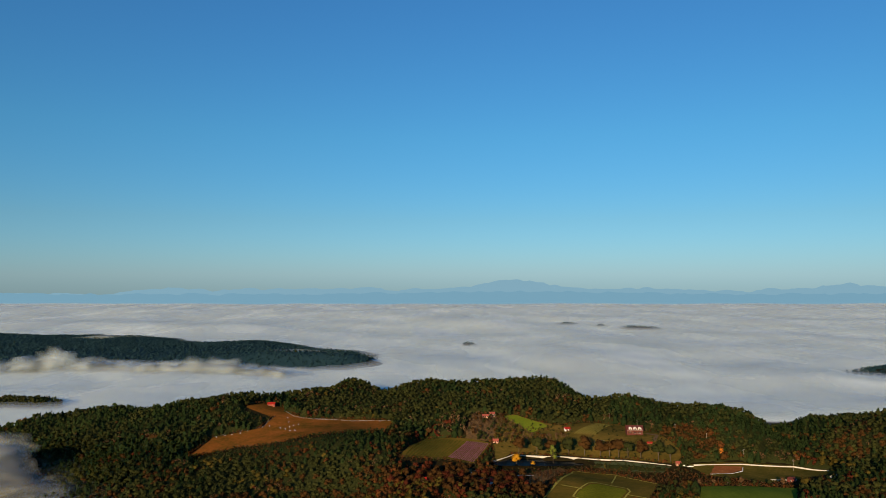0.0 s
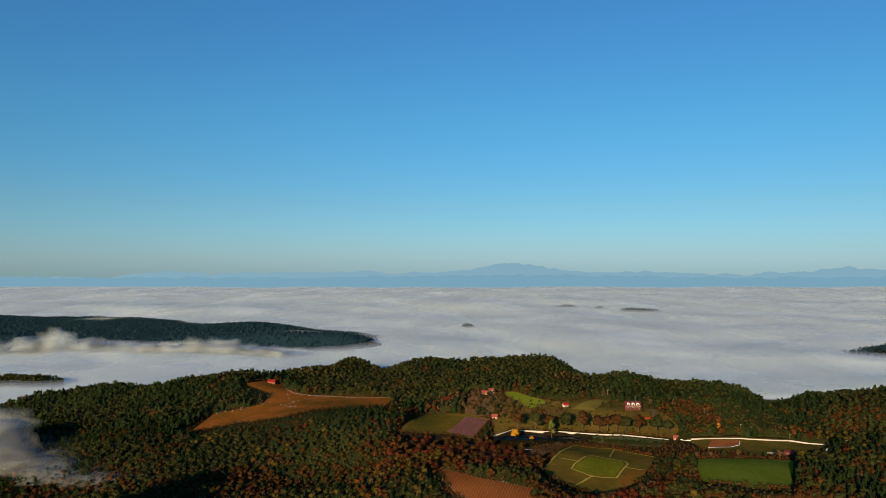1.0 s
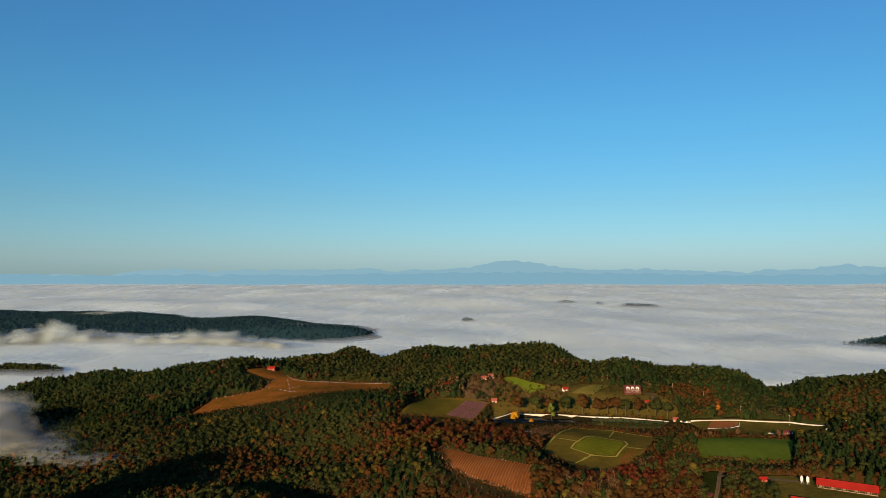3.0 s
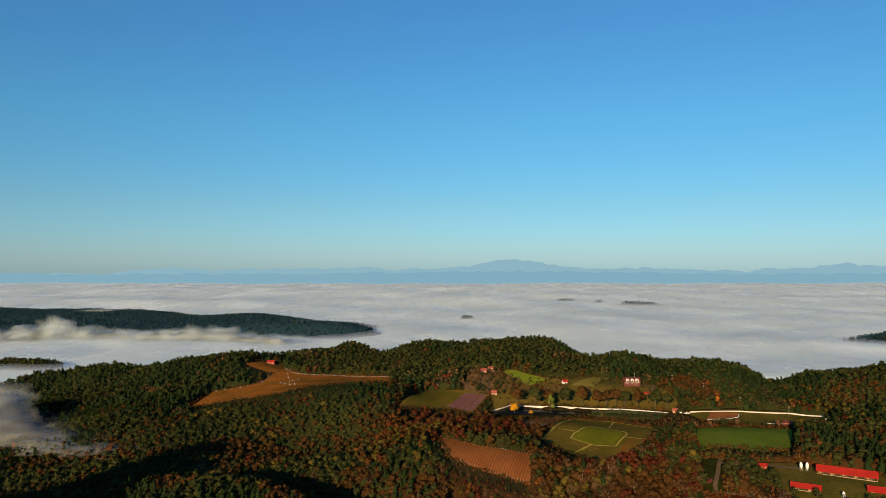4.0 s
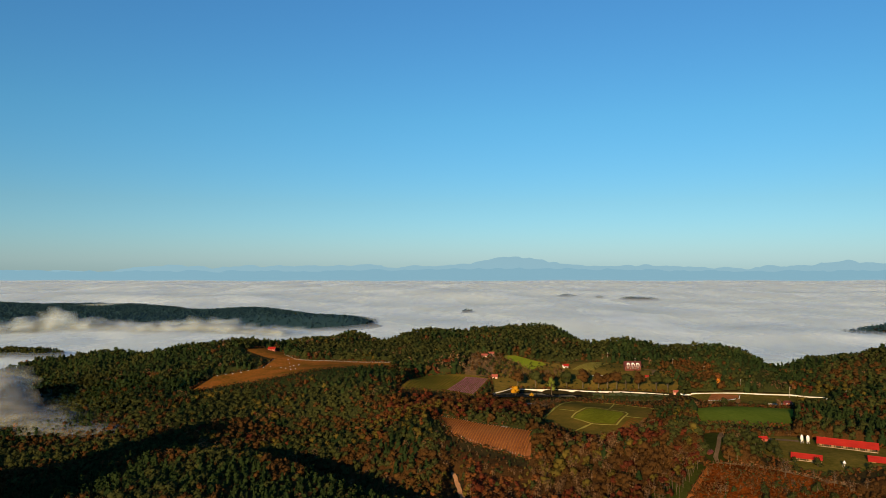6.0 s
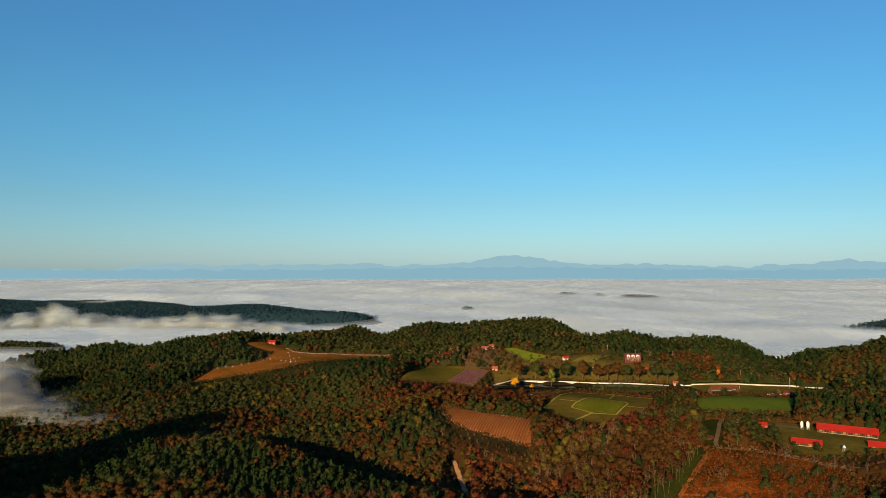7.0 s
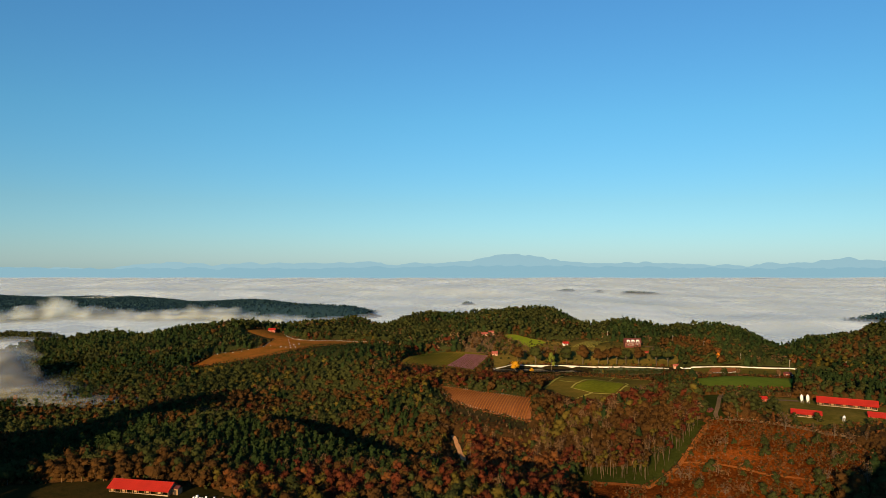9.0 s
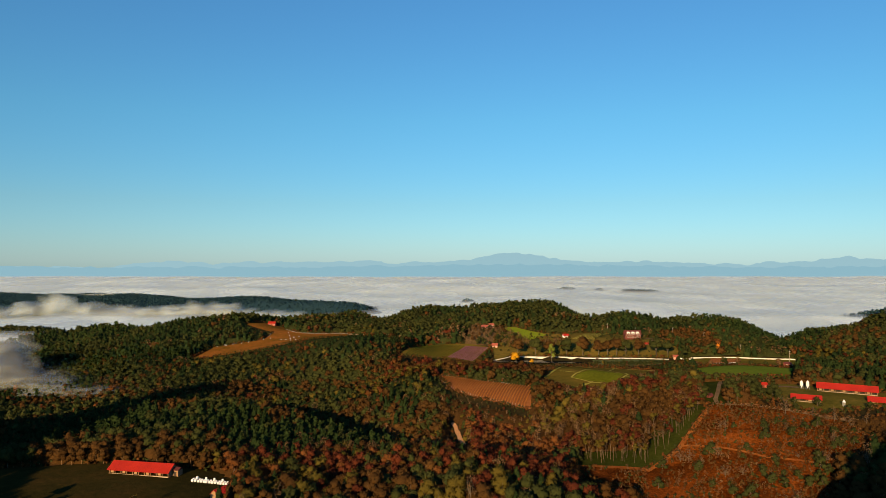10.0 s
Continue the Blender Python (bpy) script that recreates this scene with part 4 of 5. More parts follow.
field("field_bright", [(104, 545), (108, 553), (121, 571), (127, 574), (147, 562), (147, 555), (132, 528), (116, 531), (105, 540)], M_GRASS, "bright green middle plot of the garden", 0.55, ragged=0.5)

# furrows of the striped plot
for i in range(8):
    f = (i + 0.5) / 8
    a, b = lerp((132, 706), (167, 747), 0.03), lerp((132, 706), (167, 747), 0.97)
    c, d = lerp((154, 698), (181, 741), 0.03), lerp((154, 698), (181, 741), 0.97)
    ribbon("path_stripe", [lerp(a, c, f), lerp(b, d, f)], 0.9, M_PATH, "pale mown strip of the plot", 0.7)

# paths of the garden
inner = [(102, 544), (107, 555), (120, 574), (127, 577), (150, 564), (150, 555), (133, 525), (115, 528), (102, 544)]
ribbon("path_garden", inner, 1.4, M_PATH, "pale grass path round the bright plot", 0.65, 2.0)
for a, b in (((78, 541), (116, 619)), ((82, 552), (119, 629)), ((119, 629), (152, 617)), ((152, 617), (178, 577)), ((97, 570), (112, 559)), ((141, 579), (153, 613)), ((145, 547), (159, 535)), ((116, 530), (104, 515)), ((110, 524), (98, 508))):
    ribbon("path_garden", [a, b], 1.3, M_PATH, "pale grass path between the garden beds", 0.7, 2.5)
for i in range(8):
    f = i / 7
    ribbon("path_furrow", [lerp((136, 521), (148, 541), f), lerp((132, 500), (154, 534), f)], 1.0, M_VERGE, "orange furrow in the garden corner", 0.6, 3.0)

# roads and tracks
ribbon("road_track", [(174, 428), (168, 416), (160, 398), (152, 382), (150, 374), (158, 370), (176, 360), (196, 346), (214, 338)], 2.3, M_TRACK, "pale gravel farm track along the clearing", 0.5)
ribbon("road_terrace", [(40, 690), (90, 700), (150, 688), (205, 672), (236, 650)], 3.0, M_MEADOW, "brown earth road below the lodge", 0.55)
ribbon("road_lodge", [(205, 672), (214, 690), (206, 700)], 3.5, M_TRACK, "grey drive to the lodge", 0.7)
ribbon("road_clearing", [(118, 338), (132, 330), (150, 318), (170, 312)], 1.3, M_VERGE, "worn orange logging track in the clearing", 0.6)
ribbon("road_yard", [(168, 418), (190, 414), (212, 408)], 4.0, M_TRACK, "grey gravel yard road", 0.6)

# sunlit rim of the clearing, put in as a brighter orange bracken strip
ribbon("path_lit_edge", [(66, 341), (70, 353), (98, 326), (115, 336), (125, 347), (143, 369)], 2.6, M_VERGE, "orange bracken verge, painted bright as the clearing's lit edge", 0.55, 2.5)

# pond
bm = bmesh.new()
bm.faces.new([bm.verts.new((x + (x - 92) * 0.05, y + (y - 655) * 0.05, 12.4)) for x, y in reversed(POND)])
bmesh.ops.recalc_face_normals(bm, faces=bm.faces)
water_mesh = bpy.data.meshes.new("water")
bm.to_mesh(water_mesh)
bm.free()
water_mesh.materials.append(M_WATER)
tagged(new("water", water_mesh), "still dark blue pond water", "water", kind="structure")


# ---- parts of things ----
def part(name, bm, mat, parent, label=""):
    me = bpy.data.meshes.new(name)
    bm.to_mesh(me)
    bm.free()
    me.materials.append(mat)
    ob = new(name, me)
    ob.parent = parent
    return tagged(ob, label)


def part_np(name, vf, mat, parent, label="", tint=None):
    me = mesh_of(name, vf[0], vf[1], mat)
    if len(vf) > 2:
        shade_by(me, vf[2])
    if tint is not None:
        point_attribute(me, "tint", np.full(len(vf[0]), tint))
    ob = new(name, me)
    ob.parent = parent
    return tagged(ob, label)


def box(x0, x1, y0, y1, z0, z1, bevel=0.03, bm=None):
    bm = bm or bmesh.new()
    m = Matrix.LocRotScale(((x0 + x1) / 2, (y0 + y1) / 2, (z0 + z1) / 2), None, (x1 - x0, y1 - y0, z1 - z0))
    got = bmesh.ops.create_cube(bm, size=1.0, matrix=m)
    if bevel:
        es = list({e for v in got["verts"] for e in v.link_edges})
        bmesh.ops.bevel(bm, geom=es, offset=min(bevel, 0.3 * min(x1 - x0, y1 - y0, z1 - z0)), segments=1, affect="EDGES")
    return bm


def prism(profile, x0, x1):
    """An outline in y, z drawn out along x."""
    bm = bmesh.new()
    a = [bm.verts.new((x0, y, z)) for y, z in profile]
    b = [bm.verts.new((x1, y, z)) for y, z in profile]
    bm.faces.new(a), bm.faces.new(list(reversed(b)))
    for i in range(len(profile)):
        j = (i + 1) % len(profile)
        bm.faces.new((a[j], a[i], b[i], b[j]))
    bmesh.ops.recalc_face_normals(bm, faces=bm.faces)
    return bm


def thing(name, label, category, group=""):
    return tagged(new(name), label, category, group)


def hedge_row(name, a, b, wide, high, mat, label, category, group, posts=True, gap=0.55):
    """A row of plants from a to b, with an end post at each end."""
    root = thing(name, label, category, group)
    root.location = (a[0], a[1], float(height(*a)))
    n = max(8, int(math.dist(a, b) / gap))
    f = np.linspace(0, 1, n)
    x, y = a[0] + (b[0] - a[0]) * f, a[1] + (b[1] - a[1]) * f
    d = math.dist(a, b)
    nx, ny = -(b[1] - a[1]) / d, (b[0] - a[0]) / d
    z = height(x, y)
    pts, outs = [], []
    for side, lev in ((-0.5, 0.45), (0.5, 0.45), (-0.25, 0.85), (0.25, 0.85), (0, 1.0)):
        jx, jz = rng.normal(0, 0.12, n), rng.normal(0, 0.10, n)
        pts.append(np.stack([x + nx * wide * (side + jx), y + ny * wide * (side + jx), z + 0.3 + high * (lev + jz)], 1))
        outs.append(np.tile((nx * side, ny * side, 0.4 + lev * 0.4), (n, 1)))
    foliage = leaf_quads(np.concatenate(pts) - np.array(root.location), np.concatenate(outs), wide * 0.55)
    part_np("foliage", foliage, mat, root, tint=float(rng.uniform(0, 1)))
    if posts:
        for e in (a, b):
            q = np.array((e[0], e[1], float(height(*e)))) - np.array(root.location)
            part_np("post", cone_tube(q, q + (0, 0, high + 0.5), 0.09, 0.08, 6), M_CONCRETE, root, "pale end post")
    return root


def on_line(pts, f):
    lens = [math.dist(a, b) for a, b in zip(pts, pts[1:])]
    s = f * sum(lens)
    for (a, b), l in zip(zip(pts, pts[1:]), lens):
        if s <= l:
            return lerp(a, b, s / l)
        s -= l
    return pts[-1]


def meet(p, d, line):
    """Where the ray from p along d first crosses the line."""
    best = None
    for (ax, ay), (bx, by) in zip(line, line[1:]):
        det = d[0] * (ay - by) - d[1] * (ax - bx)
        if abs(det) > 1e-9:
            s = ((ax - p[0]) * (ay - by) - (ay - p[1]) * (ax - bx)) / det
            u = (d[0] * (ay - p[1]) - d[1] * (ax - p[0])) / det
            if s > 1 and -0.01 <= u <= 1.01 and (best is None or s < best):
                best = s
    return best


for i in range(40):
    top = on_line([(-2, 535), (28, 509), (65, 489)], i / 39)
    s = meet(top, (-0.263, -0.965), [(-14, 540), (-3, 514), (8, 488), (27, 467), (56, 440)])
    if s and s > 4:
        hedge_row("vine_row", top, (top[0] - 0.263 * s, top[1] - 0.965 * s), 0.5, 0.7, LEAVES["vine"], "row of rust-orange vines on pale end posts", "vines", "vine rows")
for i in range(13):
    f = i / 12
    hedge_row("shrub_row", lerp((5, 664), (28, 657), f), lerp((24, 699), (45, 695), f), 0.95, 0.5, LEAVES["mauve"], "row of mauve-pink low shrubs", "shrubs", "mauve shrub rows", False, 0.8)
for i in range(12):
    f = i / 11
    hedge_row("crop_row", lerp((-36, 656), (1, 665), f), lerp((-17, 720), (21, 700), f), 0.8, 0.6, LEAVES["crop"], "row of yellow-green crop plants", "crop", "green crop rows", False, 0.9)
for i in range(9):
    f = (i + 0.5) / 9
    hedge_row("crop_row", lerp((106, 545), (124, 571), f), lerp((118, 531), (144, 560), f), 0.9, 0.3, LEAVES["crop"], "low green crop row in the garden plot", "crop", "garden crop rows", False, 1.0)


# ---- buildings ----
def place(root, x, y, turn=0.0, sink=0.0):
    root.location = (x, y, float(height(x, y)) - sink)
    root.rotation_euler = (0, 0, turn)


def roof_panel(x0, x1, y0, z0, y1, z1, thick=0.12, ribs=0.0):
    """One slope of a roof, from eave (y0, z0) to ridge (y1, z1), with standing seams."""
    n = math.hypot(y1 - y0, z1 - z0)
    dy, dz = -(z1 - z0) / n * thick, (y1 - y0) / n * thick
    if dz < 0:
        dy, dz = -dy, -dz
    bm = prism([(y0, z0), (y1, z1), (y1 + dy, z1 + dz), (y0 + dy, z0 + dz)], x0, x1)
    if ribs:
        for x in np.arange(x0 + ribs / 2, x1, ribs):
            rb = prism([(y0 + dy, z0 + dz), (y1 + dy, z1 + dz), (y1 + dy * 1.6, z1 + dz * 1.6), (y0 + dy * 1.6, z0 + dz * 1.6)], x - 0.04, x + 0.04)
            me = bpy.data.meshes.new("t")
            rb.to_mesh(me)
            rb.free()
            bm.from_mesh(me)
            bpy.data.meshes.remove(me)
    return bm


def barn(x0, y0, x1, y1, width, wall, rise, label, posts=9, annex=False):
    """A long cattle shed: timber posts over a low wall, red sheet roof, gable ends."""
    L, turn = math.dist((x0, y0), (x1, y1)), math.atan2(y1 - y0, x1 - x0)
    root = thing("barn", label, "barn")
    root.location = (x0, y0, min(float(height(x0, y0)), float(height(x1, y1))) - 0.1)
    root.rotation_euler = (0, 0, turn)
    part("floor_slab", box(-0.2, L + 0.2, -0.2, width + 0.2, -2.0, 0.15), M_CONCRETE, root, "pale concrete slab")
    part("low_wall", box(0.1, L - 0.1, 0.0, 0.2, 0.12, wall * 0.3), M_LOWWALL, root, "worn low front wall")
    part("back_wall", box(0, L, width - 0.2, width, 0.12, wall), M_TIMBER, root)
    # dark sheet across the shed, painted in place of its inner shade
    part("inner_shade_wall", box(0.3, L - 0.3, width * 0.45, width * 0.5, 0.12, wall), M_INSIDE, root)
    for i in range(posts):
        x = 0.12 + (L - 0.24) * i / (posts - 1)
        part("post", box(x - 0.11, x + 0.11, -0.03, 0.22, 0.12, wall), M_TIMBER, root)
        if i < posts - 1 and i % 2 == 0:
            w = (L - 0.24) / (posts - 1)
            part("board_panel", box(x + w * 0.25, x + w * 0.75, 0.02, 0.12, wall * 0.4, wall * 0.86), M_TIMBER, root, "weathered board panel")
    part("beam", box(0, L, -0.06, 0.24, wall - 0.22, wall), M_TIMBER, root)
    for x in (0.0, L - 0.2):
        part("gable_wall", prism([(0.05, 0.12), (width - 0.05, 0.12), (width - 0.05, wall), (width / 2, wall + rise - 0.05), (0.05, wall)], x, x + 0.2), M_TIMBER, root)
    part("roof_panel", roof_panel(-0.6, L + 0.6, -0.9, wall - 0.9 * rise / (width / 2), width / 2, wall + rise, 0.12, 1.2), M_ROOF, root, "red sheet roof slope")
    part("roof_panel", roof_panel(-0.6, L + 0.6, width + 0.9, wall - 0.9 * rise / (width / 2), width / 2, wall + rise, 0.12, 1.2), M_ROOF, root, "red sheet roof slope")
    part("ridge_cap", box(-0.6, L + 0.6, width / 2 - 0.2, width / 2 + 0.2, wall + rise + 0.08, wall + rise + 0.22), M_ROOF, root)
    if annex:
        part("porch_wall", box(L + 0.2, L + 3.0, width * 0.35, width * 0.8, 0.0, wall), M_TIMBER, root)
        part("porch_dark_panel", box(L + 0.8, L + 2.2, width * 0.35 - 0.08, width * 0.35 - 0.01, 0.1, wall * 0.8), M_INSIDE, root, "dark panel standing in for the shaded porch opening")
        part("porch_roof", roof_panel(L + 0.1, L + 3.4, width * 0.3, wall, width * 0.55, wall + 0.9), M_DARKROOF, root)
        part("porch_roof", roof_panel(L + 0.1, L + 3.4, width * 0.85, wall, width * 0.55, wall + 0.9), M_DARKROOF, root)
    return root


def house(x, y, turn, w, d, wall, rise, wall_mat, roof_mat, label, windows=2):
    """A small gabled house or shed with a door and windows in its front."""
    root = thing("house", label, "house")
    place(root, x, y, turn)
    part("wall", box(-w / 2, w / 2, -d / 2, d / 2, -1.5, wall), wall_mat, root)
    for s in (-1, 1):
        part("gable", prism([(-d / 2 + 0.05, wall), (d / 2 - 0.05, wall), (0, wall + rise - 0.05)], s * (w / 2 - 0.12) - 0.1, s * (w / 2 - 0.12) + 0.1), wall_mat, root)
        part("roof_panel", roof_panel(-w / 2 - 0.4, w / 2 + 0.4, s * (d / 2 + 0.5), wall - 0.5 * rise / (d / 2), 0, wall + rise, 0.12), roof_mat, root)
    part("ridge_cap", box(-w / 2 - 0.4, w / 2 + 0.4, -0.15, 0.15, wall + rise + 0.07, wall + rise + 0.18), roof_mat, root)
    part("door", box(-0.5, 0.5, -d / 2 - 0.06, -d / 2 + 0.02, 0, 2.0), M_DARKTIMBER, root)
    for i in range(windows):
        cx = w * (0.32 if i else -0.32)
        fr = part("window", box(cx - 0.6, cx + 0.6, -d / 2 - 0.07, -d / 2 + 0.02, 0.9, 2.1), M_WHITE, root, "white window frame")
        part("pane", box(cx - 0.5, cx + 0.5, -d / 2 - 0.09, -d / 2 - 0.04, 1.0, 2.0, 0), M_GLASS, fr)
    return root


def arch(cx, w, z0, z1, y0, y1, k=10):
    """A round-topped panel."""
    r = w / 2
    prof = [(cx - r, z0), (cx + r, z0)] + [(cx + r * math.cos(a), z1 - r + r * math.sin(a)) for a in np.linspace(0, math.pi, k)]
    bm = bmesh.new()
    a = [bm.verts.new((x, y0, z)) for x, z in prof]
    b = [bm.verts.new((x, y1, z)) for x, z in prof]
    bm.faces.new(a), bm.faces.new(list(reversed(b)))
    for i in range(len(prof)):
        j = (i + 1) % len(prof)
        bm.faces.new((a[j], a[i], b[i], b[j]))
    bmesh.ops.recalc_face_normals(bm, faces=bm.faces)
    return bm


def lodge():
    W, D = 19.0, 10.0
    root = thing("lodge", "dark red timber lodge with three white arched dormers", "lodge")
    place(root, 194, 701, radians(-3))
    root.location.z = 29.6
    root.scale = (0.84, 0.84, 0.84)
    part("base_wall", box(-W / 2, W / 2, -D / 2, D / 2, -3, 0.5), M_DARKTIMBER, root)
    part("lower_wall", box(-W / 2 + 0.2, W / 2 - 0.2, -D / 2 + 1.4, D / 2, 0.4, 3.4), M_DARKTIMBER, root)
    part("upper_floor", box(-W / 2, W / 2, -D / 2 - 0.3, D / 2, 3.3, 3.7), M_DARKTIMBER, root)
    part("balcony_rail", box(-W / 2, W / 2, -D / 2 - 0.32, -D / 2 - 0.2, 4.2, 4.35), M_WHITE, root)
    for i in range(7):
        x = -W / 2 + 0.3 + (W - 0.6) * i / 6
        part("porch_post", box(x - 0.13, x + 0.13, -D / 2, -D / 2 + 0.26, 0.4, 3.4), M_TIMBER, root)
        part("porch_rail", box(x - 1.1, x + 1.1, -D / 2 + 0.02, -D / 2 + 0.14, 1.2, 1.34), M_WHITE, root) if 0 < i < 6 else None
    part("upper_wall", box(-W / 2 + 0.1, W / 2 - 0.1, -D / 2 + 0.1, D / 2, 3.6, 5.4), M_DARKTIMBER, root)
    part("roof_panel", roof_panel(-W / 2 - 0.7, W / 2 + 0.7, -D / 2 - 0.5, 5.0, 0, 9.4, 0.2, 1.0), M_DARKROOF, root, "steep brown-red roof slope")
    part("roof_panel", roof_panel(-W / 2 - 0.7, W / 2 + 0.7, D / 2 + 0.5, 5.0, 0, 9.4, 0.2, 1.0), M_DARKROOF, root, "steep brown-red roof slope")
    part("ridge_cap", box(-W / 2 - 0.7, W / 2 + 0.7, -0.2, 0.2, 9.45, 9.75), M_DARKROOF, root)
    for s in (-1, 1):
        part("gable_wall", prism([(-D / 2 + 0.1, 5.3), (D / 2 - 0.1, 5.3), (0, 9.3)], s * (W / 2 - 0.2) - 0.12, s * (W / 2 - 0.2) + 0.12), M_DARKTIMBER, root)
    for cx in (-5.6, 0, 5.6):
        dm = part("dormer", arch(cx, 3.7, 4.9, 8.3, -D / 2 - 0.35, -1.2), M_WHITE, root, "white round-arched dormer")
        part("dormer_window", arch(cx, 1.7, 5.3, 7.2, -D / 2 - 0.42, -D / 2 - 0.3), M_GLASS, dm, "dark arched window")
        part("lintel", box(cx - 1.2, cx + 1.2, -D / 2 + 1.30, -D / 2 + 1.44, 2.5, 2.65), M_WHITE, root)
        part("lower_window", box(cx - 1.3, cx + 1.3, -D / 2 + 1.32, -D / 2 + 1.46, 1.0, 2.5), M_GLASS, root)


lodge()
barn(-151, 310, -122, 304.5, 8.0, 3.0, 2.4, "long red-roofed cattle barn with open timber front", 11, True)
barn(218, 398.5, 244, 384, 8.0, 2.8, 2.2, "long red-roofed cattle barn on the grass yard", 11)
barn(190, 373, 202.5, 366.5, 5.5, 2.4, 1.4, "short red-roofed shed with pale walls", 5)
barn(229, 368, 246, 359, 6.5, 2.4, 1.7, "red-roofed shed at the yard's edge", 6)
house(-92, 283, radians(60), 6, 4.5, 2.6, 1.9, M_TIMBER, M_ROOF, "small timber hut with a red roof", 1)
house(191, 409, 0, 4.5, 3, 2.0, 0.9, M_RUST, M_ROOF, "little red tin shed beside the track", 0)
house(296, 487, radians(-14), 15, 7, 2.8, 1.8, M_WHITE, M_ROOF, "red-roofed white farmhouse among trees", 2)
house(314, 556, radians(25), 6, 5, 2.8, 1.6, M_WHITE, M_CONCRETE, "pale little house at the end of the white wall", 1)
house(284, 564, 0, 5, 4, 2.6, 1.2, M_RUST, M_DARKROOF, "small brown shed under the trees", 1)
house(-214, 856, 0, 9, 6, 2.8, 1.8, M_RUST, M_ROOF, "red-roofed hut on the bare hilltop", 2)
house(46, 757, 0, 6.5, 4.5, 2.4, 1.4, M_PEACH, M_RUST, "small peach-coloured house with a rusty roof", 2)
house(54, 763, radians(8), 5.5, 5, 3.2, 1.3, M_PEACH, M_RUST, "pale peach two-storey house", 2)
house(53, 699, radians(-8), 5.5, 4, 2.1, 1.6, M_PEACH, M_RUST, "small house with a rusty roof by the shrub field", 2)
house(129, 719, radians(10), 5.5, 4, 2.2, 1.5, M_WHITE, M_ROOF, "white cottage with a red roof", 2)
house(200, 669, 0, 4.5, 2.4, 1.2, 0.7, M_RUST, M_ROOF, "low red shed below the lodge", 0)
house(31, 585, radians(12), 9, 5, 2.6, 1.6, M_WHITE, M_ROOF, "red-roofed farm shed among maples", 2)
house(43, 588, radians(-20), 6, 5, 2.6, 1.6, M_WHITE, M_ROOF, "small white outbuilding with a red roof", 1)
house(-14, 600, radians(5), 6, 5, 2.6, 1.6, M_TIMBER, M_ROOF, "timber shed with a red roof in the trees", 1)
house(67, 362, radians(20), 4, 3, 2.0, 0.8, M_TIMBER, M_BLUE, "small hut under a blue tarpaulin", 0)
house(210, 617, 0, 4, 3, 2.4, 1.2, M_PEACH, M_RUST, "little pavilion at the end of the white wall", 0)
house(151, 388, radians(30), 3.0, 2.2, 1.7, 0.7, M_DARKTIMBER, M_DARKROOF, "tiny timber hut under the trees", 0)


def feed_silo(x, y, r, h, label):
    """A white feed bin on legs: domed top, hopper below."""
    root = thing("feed_silo", label, "silo", "white feed silos")
    place(root, x, y)
    prof = [(0.12, 1.0), (r, 2.4), (r, h - 1.2), (r * 0.8, h - 0.5), (r * 0.35, h - 0.1), (0.02, h)]
    v = [(rr * math.cos(a), rr * math.sin(a), z) for rr, z in prof for a in np.arange(14) * 2 * math.pi / 14]
    f = [(j * 14 + i, j * 14 + (i + 1) % 14, (j + 1) * 14 + (i + 1) % 14, (j + 1) * 14 + i) for j in range(len(prof) - 1) for i in range(14)]
    ob = new("bin", mesh_of("bin", v, f, M_WHITE, True))
    ob.parent = root
    for i in range(4):
        a = math.pi / 4 + i * math.pi / 2
        part_np("leg", cone_tube((r * 0.95 * math.cos(a), r * 0.95 * math.sin(a), -0.5), (r * 0.95 * math.cos(a), r * 0.95 * math.sin(a), 2.6), 0.07, 0.07, 5), M_STEEL, root)
    part_np("lid", cone_tube((0, 0, h - 0.15), (0, 0, h + 0.15), 0.35, 0.3, 8), M_STEEL, root)


feed_silo(212.2, 405, 0.85, 5.0, "white feed silo on steel legs")
feed_silo(215, 403.5, 0.9, 5.2, "white feed silo on steel legs")
feed_silo(211.5, 361, 0.8, 3.4, "small white feed silo in the yard")


def bale(x, y, z, r, tilt):
    """A round bale in white wrap, slightly sagged."""
    k = 14
    th = np.arange(k) * 2 * math.pi / k
    v, rows = [], ((-0.6, 0.55), (-0.58, 0.92), (-0.3, 1.0), (0.3, 1.0), (0.58, 0.92), (0.6, 0.55))
    for x0, s in rows:
        for a in th:
            v.append((x0 * r * 1.05, r * s * math.cos(a) * 1.05, r * s * math.sin(a) * (0.95 if math.sin(a) < 0 else 1)))
    f = [(j * k + i, j * k + (i + 1) % k, (j + 1) * k + (i + 1) % k, (j + 1) * k + i) for j in range(len(rows) - 1) for i in range(k)]
    me = mesh_of("bale", v, f, M_WRAP)
    bm = bmesh.new()
    bm.from_mesh(me)
    bmesh.ops.holes_fill(bm, edges=[e for e in bm.edges if e.is_boundary])
    bmesh.ops.recalc_face_normals(bm, faces=bm.faces)
    bm.to_mesh(me)
    bm.free()
    ob = tagged(new("bale", me), "round hay bale in white plastic wrap", "bale", "wrapped bales")
    ob.location, ob.rotation_euler = (x, y, z), (0, 0, tilt)


for i in range(13):
    bx = -110 + i * 1.3 + rng.uniform(-0.15, 0.15)
    for row in range(2):
        by = 301.5 - 0.15 * (bx + 110) + row * 1.6
        bale(bx, by, float(height(bx, by)) + 0.62, 0.64, rng.uniform(-0.4, 0.4))
    if i % 3 == 1:
        bale(bx + 0.6, by - 0.8, float(height(bx, by)) + 1.72, 0.62, rng.uniform(-0.3, 0.3))


